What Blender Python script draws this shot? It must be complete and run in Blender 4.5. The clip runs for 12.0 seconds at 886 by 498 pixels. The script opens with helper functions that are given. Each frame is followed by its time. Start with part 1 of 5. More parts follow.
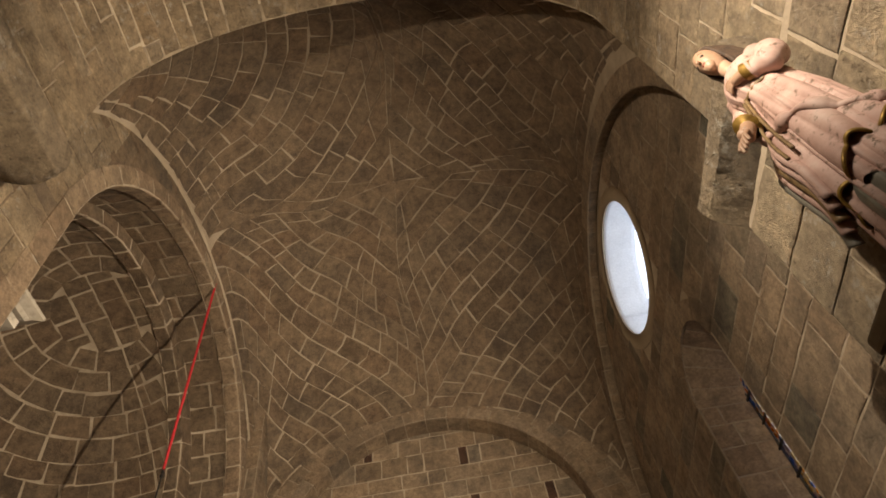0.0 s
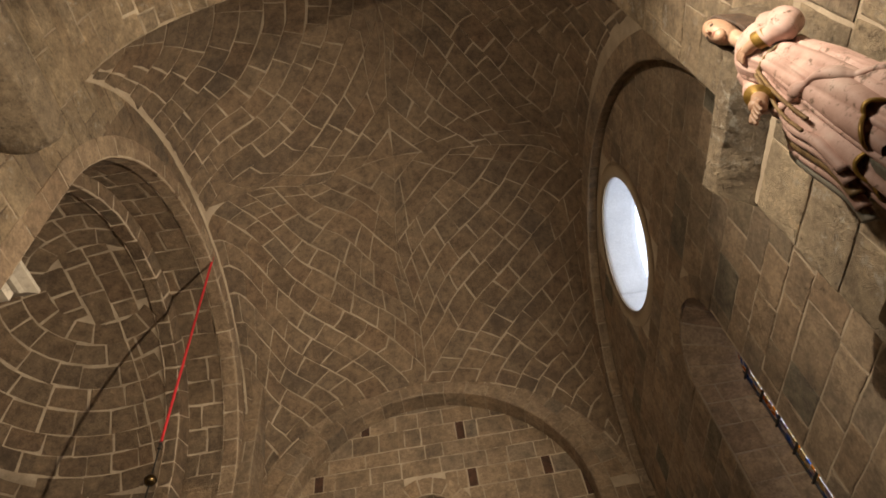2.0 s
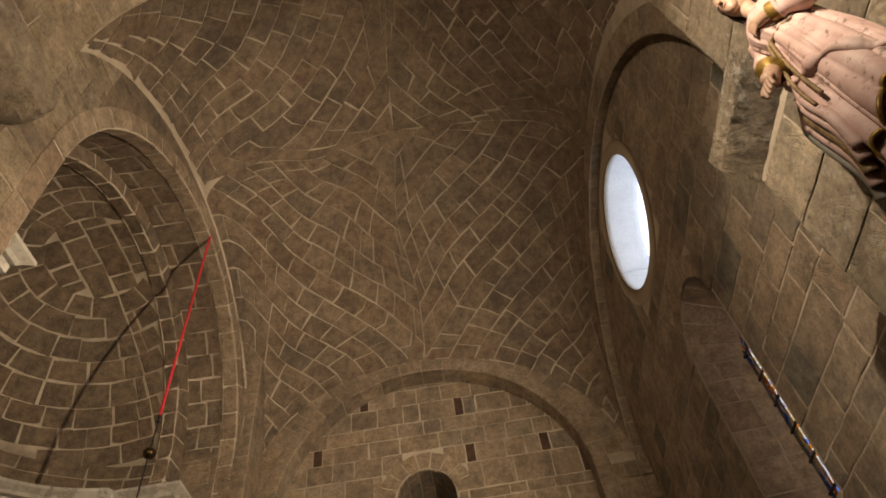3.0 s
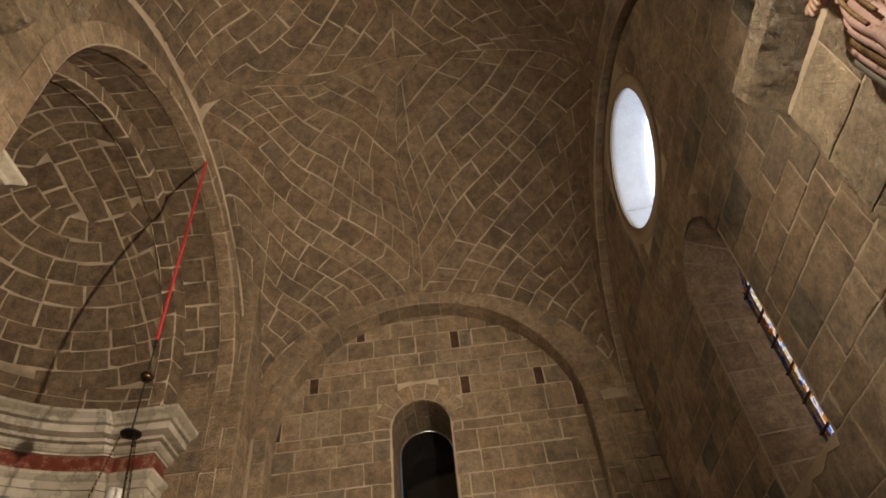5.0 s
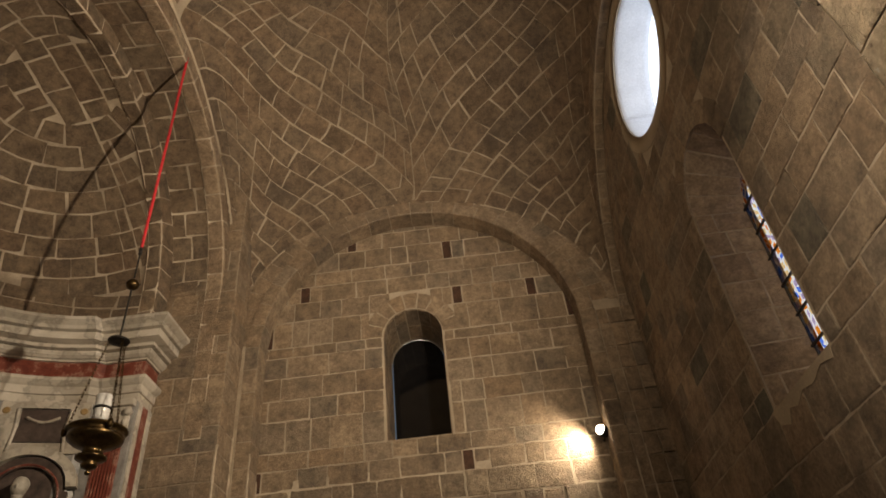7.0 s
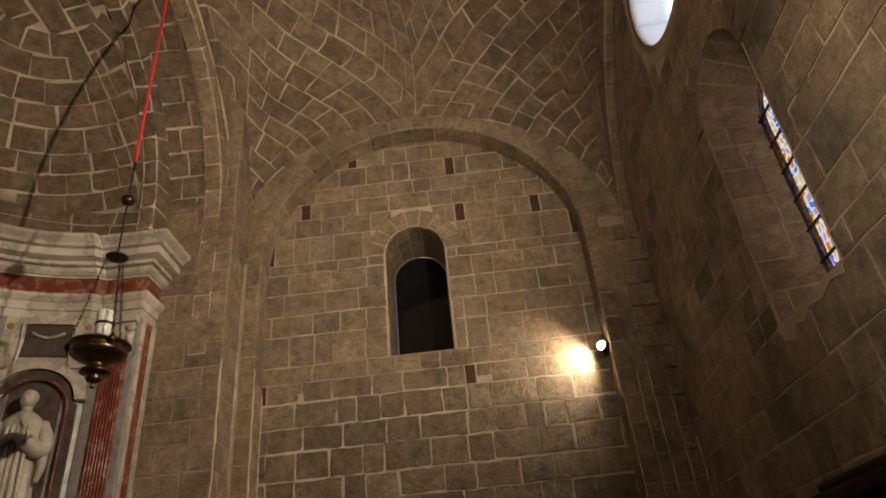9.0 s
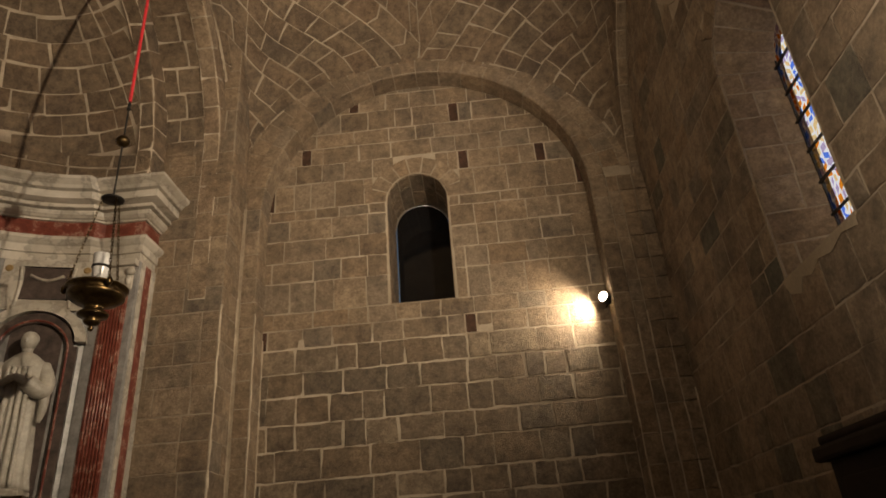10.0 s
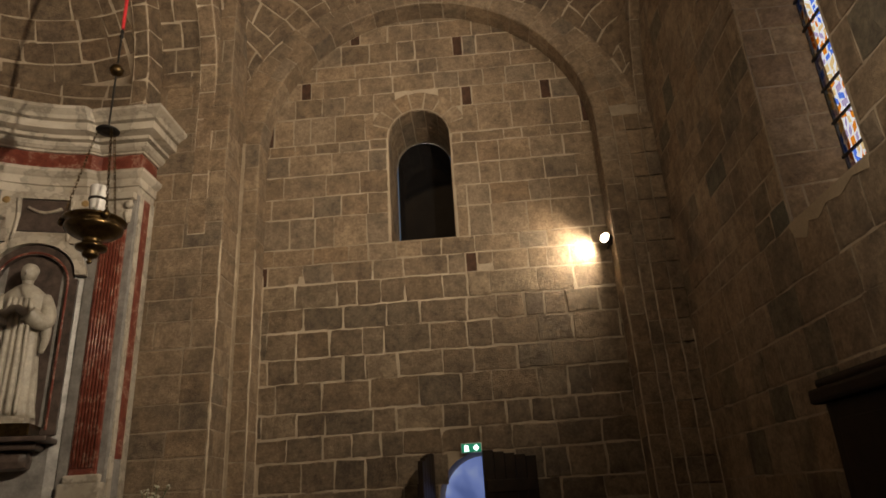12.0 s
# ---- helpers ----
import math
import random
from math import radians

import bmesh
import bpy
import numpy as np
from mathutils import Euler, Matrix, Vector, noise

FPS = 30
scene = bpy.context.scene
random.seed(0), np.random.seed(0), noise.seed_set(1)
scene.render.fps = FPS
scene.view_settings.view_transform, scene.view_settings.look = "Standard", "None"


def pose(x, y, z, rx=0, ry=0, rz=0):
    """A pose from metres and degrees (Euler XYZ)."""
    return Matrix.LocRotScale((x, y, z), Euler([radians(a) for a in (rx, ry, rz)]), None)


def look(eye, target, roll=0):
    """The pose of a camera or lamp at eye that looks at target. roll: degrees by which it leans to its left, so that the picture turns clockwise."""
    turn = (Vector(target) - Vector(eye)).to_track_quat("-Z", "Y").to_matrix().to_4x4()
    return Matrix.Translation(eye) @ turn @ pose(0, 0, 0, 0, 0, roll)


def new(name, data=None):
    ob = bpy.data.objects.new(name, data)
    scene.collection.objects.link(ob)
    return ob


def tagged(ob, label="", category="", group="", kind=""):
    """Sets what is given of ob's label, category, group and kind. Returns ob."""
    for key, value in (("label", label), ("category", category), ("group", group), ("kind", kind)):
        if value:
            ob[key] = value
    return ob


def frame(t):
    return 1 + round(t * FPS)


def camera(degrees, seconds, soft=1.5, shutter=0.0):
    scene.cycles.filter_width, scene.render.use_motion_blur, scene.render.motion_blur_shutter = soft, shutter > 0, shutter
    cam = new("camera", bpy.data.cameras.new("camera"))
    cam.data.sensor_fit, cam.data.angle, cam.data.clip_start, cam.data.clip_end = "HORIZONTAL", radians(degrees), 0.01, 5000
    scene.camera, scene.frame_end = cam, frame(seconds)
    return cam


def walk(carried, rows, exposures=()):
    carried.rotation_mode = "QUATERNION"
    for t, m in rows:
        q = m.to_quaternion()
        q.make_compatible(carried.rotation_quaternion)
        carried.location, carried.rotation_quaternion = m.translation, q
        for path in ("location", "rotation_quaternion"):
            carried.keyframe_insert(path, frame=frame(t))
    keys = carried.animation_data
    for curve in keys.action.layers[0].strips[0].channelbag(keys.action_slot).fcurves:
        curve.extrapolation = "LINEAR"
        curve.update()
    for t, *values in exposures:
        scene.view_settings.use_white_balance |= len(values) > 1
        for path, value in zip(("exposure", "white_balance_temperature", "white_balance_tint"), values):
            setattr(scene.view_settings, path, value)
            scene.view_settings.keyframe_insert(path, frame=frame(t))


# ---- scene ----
cam = camera(68.3, 12.0, 1.75)
PATH = [
    (0, (0.135, 0.433, 1.486), (0.182, 1.578, 3.125), -11.5),
    (0.5, (0.137, 0.439, 1.496), (0.185, 1.59, 3.131), -11.5),
    (1, (0.135, 0.45, 1.506), (0.182, 1.614, 3.131), -11.3),
    (1.5, (0.13, 0.462, 1.516), (0.175, 1.642, 3.13), -11.1),
    (2, (0.126, 0.477, 1.526), (0.167, 1.68, 3.122), -10.7),
    (2.5, (0.123, 0.489, 1.54), (0.16, 1.715, 3.119), -10.2),
    (3, (0.126, 0.515, 1.567), (0.156, 1.774, 3.121), -9.7),
    (4.8, (0.103, 0.597, 1.638), (0.112, 1.987, 3.076), -7.6),
    (5, (0.089, 0.616, 1.645), (0.1, 2.021, 3.067), -7.4),
    (5.5, (0.088, 0.644, 1.664), (0.098, 2.084, 3.052), -7.0),
    (6, (0.094, 0.686, 1.694), (0.105, 2.161, 3.044), -6.9),
    (6.5, (0.098, 0.744, 1.719), (0.104, 2.273, 3.008), -6.9),
    (7, (0.098, 0.786, 1.755), (0.097, 2.371, 2.975), -6.6),
    (7.2, (0.1, 0.808, 1.758), (0.098, 2.408, 2.958), -6.4),
    (9, (0.1, 0.93, 1.805), (0.062, 2.651, 2.824), -5.9),
    (9.5, (0.094, 0.977, 1.822), (0.045, 2.73, 2.783), -5.2),
    (10, (0.112, 1.039, 1.834), (0.048, 2.83, 2.72), -4.7),
    (10.5, (0.107, 1.077, 1.844), (0.034, 2.899, 2.665), -4.3),
    (11, (0.097, 1.085, 1.85), (0.02, 2.932, 2.612), -3.7),
    (11.5, (0.097, 1.094, 1.847), (0.017, 2.955, 2.575), -4.2),
    (12, (0.107, 1.102, 1.848), (0.024, 2.967, 2.566), -3.6),
]
walk(cam, [(t, look(eye, target, roll)) for t, eye, target, roll in PATH])

# ---- light ----
world = bpy.data.worlds.new("world")
world.use_nodes = True
scene.world = world
sky = world.node_tree.nodes.new("ShaderNodeTexSky")
sky.sky_type, sky.sun_disc, sky.sun_elevation, sky.sun_rotation = "NISHITA", False, radians(12), radians(100)
world.node_tree.links.new(sky.outputs[0], world.node_tree.nodes["Background"].inputs[0])
world.node_tree.nodes["Background"].inputs[1].default_value = 0.06


def lamp(name, kind, place, target, power, colour, size=0.1, cone=60, blend=0.6):
    data = bpy.data.lights.new(name, kind)
    data.energy, data.color = power, colour
    if kind == "AREA":
        data.size = size
    else:
        data.shadow_soft_size = size
    if kind == "SPOT":
        data.spot_size, data.spot_blend = radians(cone), blend
    ob = new(name, data)
    ob.matrix_world = look(place, target)
    return ob


WARM = (1.0, 0.82, 0.59)
lamp("wall_floodlight", "SPOT", (1.712, 8.80, 4.765), (1.112, 8.95, 4.58), 120, WARM, 0.02, 155, 1.0)
lamp("wall_spotlight", "SPOT", (2.20, 2.62, 5.34), (-3.7, 6.7, 7.1), 1580, WARM, 0.06, 126, 1.0)
lamp("nave_lamp", "SPOT", (-2.1, -1.5, 4.6), (0.9, 3.4, 9.0), 820, WARM, 0.10, 124, 1.0)
# Lamp out of view, added behind the camera to light saint and pier.
lamp("unseen_statue_lamp", "SPOT", (-1.2, -1.3, 5.6), (2.0, 0.95, 4.7), 2100, (1.0, 0.86, 0.67), 0.05, 56, 0.8)

# ---- materials ----


def material(name, rough=0.8, metal=0.0):
    m = bpy.data.materials.new(name)
    m.use_nodes = True
    b = m.node_tree.nodes["Principled BSDF"]
    b.inputs["Roughness"].default_value, b.inputs["Metallic"].default_value = rough, metal
    return m, m.node_tree, b


def node(tree, kind, **values):
    n = tree.nodes.new(kind)
    for key, value in values.items():
        n.inputs[key].default_value = value
    return n


def noise_of(tree, scale, detail=6.0, rough=0.6, coord=None):
    n = node(tree, "ShaderNodeTexNoise", Scale=scale, Detail=detail, Roughness=rough)
    if coord is None:
        coord = tree.nodes.new("ShaderNodeNewGeometry").outputs["Position"]
    tree.links.new(coord, n.inputs["Vector"])
    return n.outputs[0]


def ramp(tree, value, stops):
    r = tree.nodes.new("ShaderNodeValToRGB")
    while len(r.color_ramp.elements) < len(stops):
        r.color_ramp.elements.new(0.5)
    for e, (at, c) in zip(r.color_ramp.elements, stops):
        e.position, e.color = at, (*c, 1)
    tree.links.new(value, r.inputs[0])
    return r.outputs[0]


def mix(tree, a, b, fac, how="MIX"):
    m = tree.nodes.new("ShaderNodeMix")
    m.data_type, m.blend_type = "RGBA", how
    for socket, value in ((m.inputs[0], fac), (m.inputs[6], a), (m.inputs[7], b)):
        if isinstance(value, (int, float)):
            socket.default_value = value
        elif isinstance(value, tuple):
            socket.default_value = (*value, 1)
        else:
            tree.links.new(value, socket)
    return m.outputs[2]


def add_bump(tree, b, value, strength, distance):
    n = node(tree, "ShaderNodeBump", Strength=strength, Distance=distance)
    tree.links.new(value, n.inputs["Height"])
    tree.links.new(n.outputs[0], b.inputs["Normal"])


def stone_material(name, tones, single=True, stain=0.55, relief=0.035, flake=False):
    """Ashlar: each block its own tone, mottled, with dark weathering and a tooled face."""
    m, tree, b = material(name, 0.88)
    if single:
        rnd = tree.nodes.new("ShaderNodeObjectInfo").outputs["Random"]
    else:
        rnd = tree.nodes.new("ShaderNodeNewGeometry").outputs["Random Per Island"]
    tone = ramp(tree, rnd, [(i / (len(tones) - 1), c) for i, c in enumerate(tones)])
    grain = ramp(tree, noise_of(tree, 38, 8, 0.7), [(0.3, (0.48, 0.47, 0.46)), (0.7, (1.28, 1.26, 1.22))])
    blot = ramp(tree, noise_of(tree, 4.5, 5, 0.6), [(0.34, (0.68, 0.66, 0.64)), (0.62, (1.12, 1.10, 1.06))])
    colour = mix(tree, tone, grain, 0.65, "MULTIPLY")
    colour = mix(tree, colour, blot, 0.85, "MULTIPLY")
    worn = ramp(tree, noise_of(tree, 11, 8, 0.72), [(0.36, (0.52, 0.50, 0.47)), (0.5, (1.0, 1.0, 1.0)), (0.66, (1.42, 1.40, 1.35))])
    colour = mix(tree, colour, worn, 0.6, "MULTIPLY")
    dark = ramp(tree, noise_of(tree, 0.9, 8, 0.65), [(0.52, (0, 0, 0)), (0.72, (stain, stain, stain))])
    colour = mix(tree, colour, (0.055, 0.046, 0.04), dark)
    if flake:
        bits = ramp(tree, noise_of(tree, 7.5, 12, 0.78), [(0.545, (0, 0, 0)), (0.60, (0.75, 0.75, 0.75))])
        field = ramp(tree, noise_of(tree, 1.4, 4, 0.6), [(0.42, (0, 0, 0)), (0.58, (1, 1, 1))])
        colour = mix(tree, colour, (0.56, 0.50, 0.42), mix(tree, bits, field, 1.0, "MULTIPLY"))
        pits = ramp(tree, noise_of(tree, 21, 9, 0.7), [(0.30, (0.35, 0.32, 0.29)), (0.42, (1, 1, 1))])
        colour = mix(tree, colour, pits, 0.9, "MULTIPLY")
    tree.links.new(colour, b.inputs["Base Color"])
    add_bump(tree, b, mix(tree, noise_of(tree, 15, 10, 0.78), noise_of(tree, 52, 6, 0.7), 0.35), 1.0, 1.5 * relief)
    return m


TONES = [(0.209, 0.152, 0.102), (0.330, 0.245, 0.167), (0.264, 0.196, 0.135), (0.374, 0.281, 0.194), (0.297, 0.209, 0.135), (0.237, 0.189, 0.143), (0.347, 0.262, 0.183), (0.275, 0.207, 0.145), (0.319, 0.231, 0.154)]
PALE = [(0.340, 0.261, 0.176), (0.488, 0.380, 0.261), (0.397, 0.300, 0.198), (0.533, 0.419, 0.289), (0.375, 0.295, 0.210), (0.454, 0.335, 0.216)]
STONE = stone_material("ashlar", TONES)
STONES = stone_material("ashlar_joined", TONES, False)
# Ashlar tones made darker and closer together for the vault and apse.
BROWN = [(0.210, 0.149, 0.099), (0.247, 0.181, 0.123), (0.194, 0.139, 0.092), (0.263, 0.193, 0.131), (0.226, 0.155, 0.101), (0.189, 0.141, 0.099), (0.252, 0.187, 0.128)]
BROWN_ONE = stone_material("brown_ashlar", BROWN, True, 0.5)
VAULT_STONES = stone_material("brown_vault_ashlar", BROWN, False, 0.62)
# Darker, more mixed and rougher than the ashlar, for the lower courses.
ROUGH_STONE = stone_material("rough_ashlar", [(0.192, 0.143, 0.100), (0.333, 0.253, 0.177), (0.250, 0.187, 0.131), (0.384, 0.297, 0.209), (0.218, 0.173, 0.128), (0.301, 0.220, 0.147), (0.166, 0.128, 0.095)], True, 0.5, 0.06)
REVEAL = stone_material("reveal_ashlar", [(0.31, 0.225, 0.155), (0.36, 0.27, 0.185), (0.28, 0.20, 0.135), (0.40, 0.31, 0.22)], True, 0.12)
MIXED = stone_material("mixed_ashlar", TONES + [(0.13, 0.122, 0.095), (0.30, 0.225, 0.155)])
PALE_ONE = stone_material("pale_ashlar", PALE, True, 0.3, 0.07, True)
PALE_ALL = stone_material("pale_ashlar_joined", PALE, False, 0.3, 0.07, True)


def plain_material(name, low, high, scale=6.0, rough=0.8, metal=0.0, relief=0.006, fine=45.0):
    m, tree, b = material(name, rough, metal)
    colour = ramp(tree, noise_of(tree, scale, 7, 0.65), [(0.32, low), (0.68, high)])
    speck = ramp(tree, noise_of(tree, fine, 6, 0.7), [(0.3, (0.75, 0.75, 0.75)), (0.7, (1.1, 1.1, 1.1))])
    tree.links.new(mix(tree, colour, speck, 0.7, "MULTIPLY"), b.inputs["Base Color"])
    add_bump(tree, b, noise_of(tree, fine, 8, 0.7), 0.5, relief)
    return m


MORTAR = plain_material("brown_mortar", (0.27, 0.208, 0.145), (0.43, 0.345, 0.25), 3.0, 0.95)
LIME = plain_material("lime_mortar", (0.34, 0.27, 0.195), (0.58, 0.475, 0.355), 3.0, 0.95)
REPOINT = plain_material("repointed_mortar", (0.36, 0.288, 0.21), (0.58, 0.475, 0.355), 1.6, 0.95, relief=0.01)
VAULT_MORTAR = plain_material("vault_mortar", (0.30, 0.235, 0.165), (0.54, 0.44, 0.325), 0.7, 0.95)
PLASTER = plain_material("rough_plaster", (0.27, 0.205, 0.135), (0.36, 0.28, 0.19), 2.0, 0.95, relief=0.01)
WHITE_PLASTER = plain_material("white_plaster", (0.60, 0.61, 0.64), (0.72, 0.73, 0.76), 3.0, 0.9)
FLOOR = plain_material("floor_stone", (0.16, 0.13, 0.10), (0.26, 0.21, 0.16), 2.0, 0.6)
GREY_MARBLE = plain_material("grey_marble", (0.17, 0.16, 0.155), (0.36, 0.34, 0.32), 7.0, 0.4, relief=0.002)
DARK_MARBLE = plain_material("dark_marble", (0.035, 0.026, 0.024), (0.13, 0.095, 0.08), 8.0, 0.35, relief=0.002)
DARK_WOOD = plain_material("dark_wood", (0.010, 0.006, 0.004), (0.026, 0.015, 0.009), 5.0, 0.62, relief=0.003)
DARK_WOOD.node_tree.nodes["Principled BSDF"].inputs["Specular IOR Level"].default_value = 0.2
BRONZE = plain_material("aged_brass", (0.035, 0.022, 0.010), (0.13, 0.082, 0.032), 14.0, 0.32, 0.9, 0.002)
IRON = plain_material("dark_iron", (0.015, 0.013, 0.012), (0.04, 0.035, 0.03), 20.0, 0.5, 0.6, 0.001)
RED_CORD = plain_material("red_cord", (0.42, 0.012, 0.02), (0.6, 0.03, 0.035), 30.0, 0.7, relief=0.001)
HOLE = plain_material("dark_brown_brick", (0.035, 0.018, 0.011), (0.10, 0.048, 0.028), 9.0, 0.95)


def glow(name, colour, strength):
    m, tree, b = material(name, 0.6)
    b.inputs["Base Color"].default_value = (*colour, 1)
    b.inputs["Emission Color"].default_value = (*colour, 1)
    b.inputs["Emission Strength"].default_value = strength
    return m


DAY = glow("daylight_pane", (0.80, 0.88, 1.0), 1.6)
LAMP_GLOW = glow("lamp_lens", (1.0, 0.86, 0.62), 45.0)
EXIT_GREEN = glow("exit_green", (0.01, 0.22, 0.12), 0.7)
EXIT_WHITE = glow("exit_white", (0.75, 1.0, 0.9), 2.5)
DOOR_DAY = glow("door_daylight", (0.28, 0.40, 0.85), 0.42)
_t = DOOR_DAY.node_tree
_t.links.new(ramp(_t, noise_of(_t, 1.6, 3, 0.5), [(0.38, (0.13, 0.19, 0.48)), (0.52, (0.27, 0.36, 0.78)), (0.66, (0.62, 0.72, 1.0))]), _t.nodes["Principled BSDF"].inputs["Emission Color"])
BLACK_GLASS, _, _b = material("night_glass", 0.06)
_b.inputs["Base Color"].default_value = (0.006, 0.006, 0.007, 1)

# ---- building helpers ----


def link(name, mesh, mat, parent=None, label=""):
    ob = new(name, mesh)
    if mat and not mesh.materials:
        mesh.materials.append(mat)
    ob.parent = parent
    return tagged(ob, label) if label else ob


def part(name, bm, mat, parent=None, label="", smooth=False):
    mesh = bpy.data.meshes.new(name)
    bmesh.ops.recalc_face_normals(bm, faces=bm.faces)
    bm.to_mesh(mesh)
    bm.free()
    if smooth:
        for p in mesh.polygons:
            p.use_smooth = True
    return link(name, mesh, mat, parent, label)


def raw(name, verts, faces, mat, parent=None, label="", smooth=False):
    mesh = bpy.data.meshes.new(name)
    mesh.from_pydata([tuple(v) for v in verts], [], faces)
    mesh.update()
    if smooth:
        for p in mesh.polygons:
            p.use_smooth = True
    return link(name, mesh, mat, parent, label)


def thing(name, label, category, place=(0, 0, 0), kind="", group=""):
    ob = new(name)
    ob.location = place
    ob.empty_display_size = 0.1
    return tagged(ob, label, category, group, kind)


def box(bm, lo, hi, bevel=0.0, m=None):
    made = bmesh.ops.create_cube(bm, size=1)["verts"]
    size = Vector(hi) - Vector(lo)
    mat = Matrix.Translation((Vector(lo) + Vector(hi)) / 2) @ Matrix.Diagonal((*size, 1))
    bmesh.ops.transform(bm, matrix=(m or Matrix()) @ mat, verts=made)
    if bevel:
        edges = list({e for v in made for e in v.link_edges})
        bmesh.ops.bevel(bm, geom=edges, offset=bevel, segments=2, affect="EDGES", profile=0.6)


def boxed(name, lo, hi, mat, parent=None, label="", bevel=0.01, m=None):
    bm = bmesh.new()
    box(bm, lo, hi, bevel, m)
    return part(name, bm, mat, parent, label)


def lathe(profile, segments=28, m=None, start=0.0, sweep=2 * math.pi):
    """A turned solid from (radius, height) pairs."""
    bm = bmesh.new()
    full = abs(sweep - 2 * math.pi) < 1e-6
    n = segments if full else segments + 1
    rings = [[bm.verts.new((r * math.cos(start + sweep * i / segments), r * math.sin(start + sweep * i / segments), z)) for i in range(n)] for r, z in profile]
    for a, b in zip(rings, rings[1:]):
        for i in range(segments):
            j = (i + 1) % n
            bm.faces.new((a[i], a[j], b[j], b[i]))
    if m:
        bmesh.ops.transform(bm, matrix=m, verts=bm.verts)
    return bm


def tube(points, radius, sides=8):
    """A round bar along a line of points."""
    bm = bmesh.new()
    rings = []
    pts = [Vector(p) for p in points]
    for i, p in enumerate(pts):
        way = (pts[min(i + 1, len(pts) - 1)] - pts[max(i - 1, 0)]).normalized()
        side = way.cross(Vector((0.31, 0.17, 0.93))).normalized()
        up = way.cross(side)
        r = radius[i] if isinstance(radius, (list, tuple)) else radius
        rings.append([bm.verts.new(p + r * (math.cos(2 * math.pi * k / sides) * side + math.sin(2 * math.pi * k / sides) * up)) for k in range(sides)])
    for a, b in zip(rings, rings[1:]):
        for k in range(sides):
            bm.faces.new((a[k], a[(k + 1) % sides], b[(k + 1) % sides], b[k]))
    bm.faces.new(rings[0])
    bm.faces.new(rings[-1])
    return bm


def sheet(name, f, a_range, b_range, na, nb, mat, parent=None, label="", thick=0.25, side=None):
    """A curved shell: the surface f(a, b), which looks to the place side, and its back."""
    am, bm_ = (a_range[0] * 0.52 + a_range[1] * 0.48), (b_range[0] + b_range[1]) / 2
    p, ea, eb = f(am, bm_), (a_range[1] - a_range[0]) * 1e-3, (b_range[1] - b_range[0]) * 1e-3
    flip = 1.0 if (f(am + ea, bm_) - p).cross(f(am, bm_ + eb) - p).dot(Vector(side) - p) > 0 else -1.0
    verts, faces = [], []
    grid = [[f(a_range[0] + (a_range[1] - a_range[0]) * i / na, b_range[0] + (b_range[1] - b_range[0]) * j / nb) for j in range(nb + 1)] for i in range(na + 1)]
    normals = [[None] * (nb + 1) for _ in range(na + 1)]
    for i in range(na + 1):
        for j in range(nb + 1):
            da = grid[min(i + 1, na)][j] - grid[max(i - 1, 0)][j]
            db = grid[i][min(j + 1, nb)] - grid[i][max(j - 1, 0)]
            n = da.cross(db)
            normals[i][j] = n.normalized() * flip if n.length > 1e-9 else Vector((0, 0, -1))
    for back in (0, 1):
        for i in range(na + 1):
            for j in range(nb + 1):
                verts.append(grid[i][j] - normals[i][j] * thick * back)
    w, total = nb + 1, (na + 1) * (nb + 1)
    for i in range(na):
        for j in range(nb):
            q = (i * w + j, (i + 1) * w + j, (i + 1) * w + j + 1, i * w + j + 1)
            faces.append(q if flip > 0 else q[::-1])
            faces.append(tuple(total + k for k in (q[::-1] if flip > 0 else q)))
    rim = [(i * w, (i + 1) * w) for i in range(na)] + [((i + 1) * w + nb, i * w + nb) for i in range(na)]
    rim += [(j + 1, j) for j in range(nb)] + [(na * w + j, na * w + j + 1) for j in range(nb)]
    faces += [(a, b, total + b, total + a) for a, b in rim]
    return raw(name, verts, faces, mat, parent, label, True)


def slab(name, loops, frame_m, thick, mat, parent=None, label=""):
    """A wall from an outline and the outlines of its openings, in its own plane; frame_m lays x, y in the plane and z out of its back."""
    bm = bmesh.new()
    edges = []
    for loop in loops:
        vs = [bm.verts.new((x, y, 0)) for x, y in loop]
        edges += [bm.edges.new((vs[i], vs[(i + 1) % len(vs)])) for i in range(len(vs))]
    bmesh.ops.triangle_fill(bm, use_beauty=True, use_dissolve=False, edges=edges)
    out = bmesh.ops.extrude_face_region(bm, geom=list(bm.faces))
    bmesh.ops.translate(bm, vec=(0, 0, thick), verts=[v for v in out["geom"] if isinstance(v, bmesh.types.BMVert)])
    bmesh.ops.transform(bm, matrix=frame_m, verts=bm.verts)
    return part(name, bm, mat, parent, label)


def arch_loop(x0, x1, z0, spring, n=16):
    """An outline with a round head."""
    c, r = (x0 + x1) / 2, (x1 - x0) / 2
    return [(x0, z0), (x1, z0)] + [(c + r * math.cos(math.pi * i / n), spring + r * math.sin(math.pi * i / n)) for i in range(n + 1)]


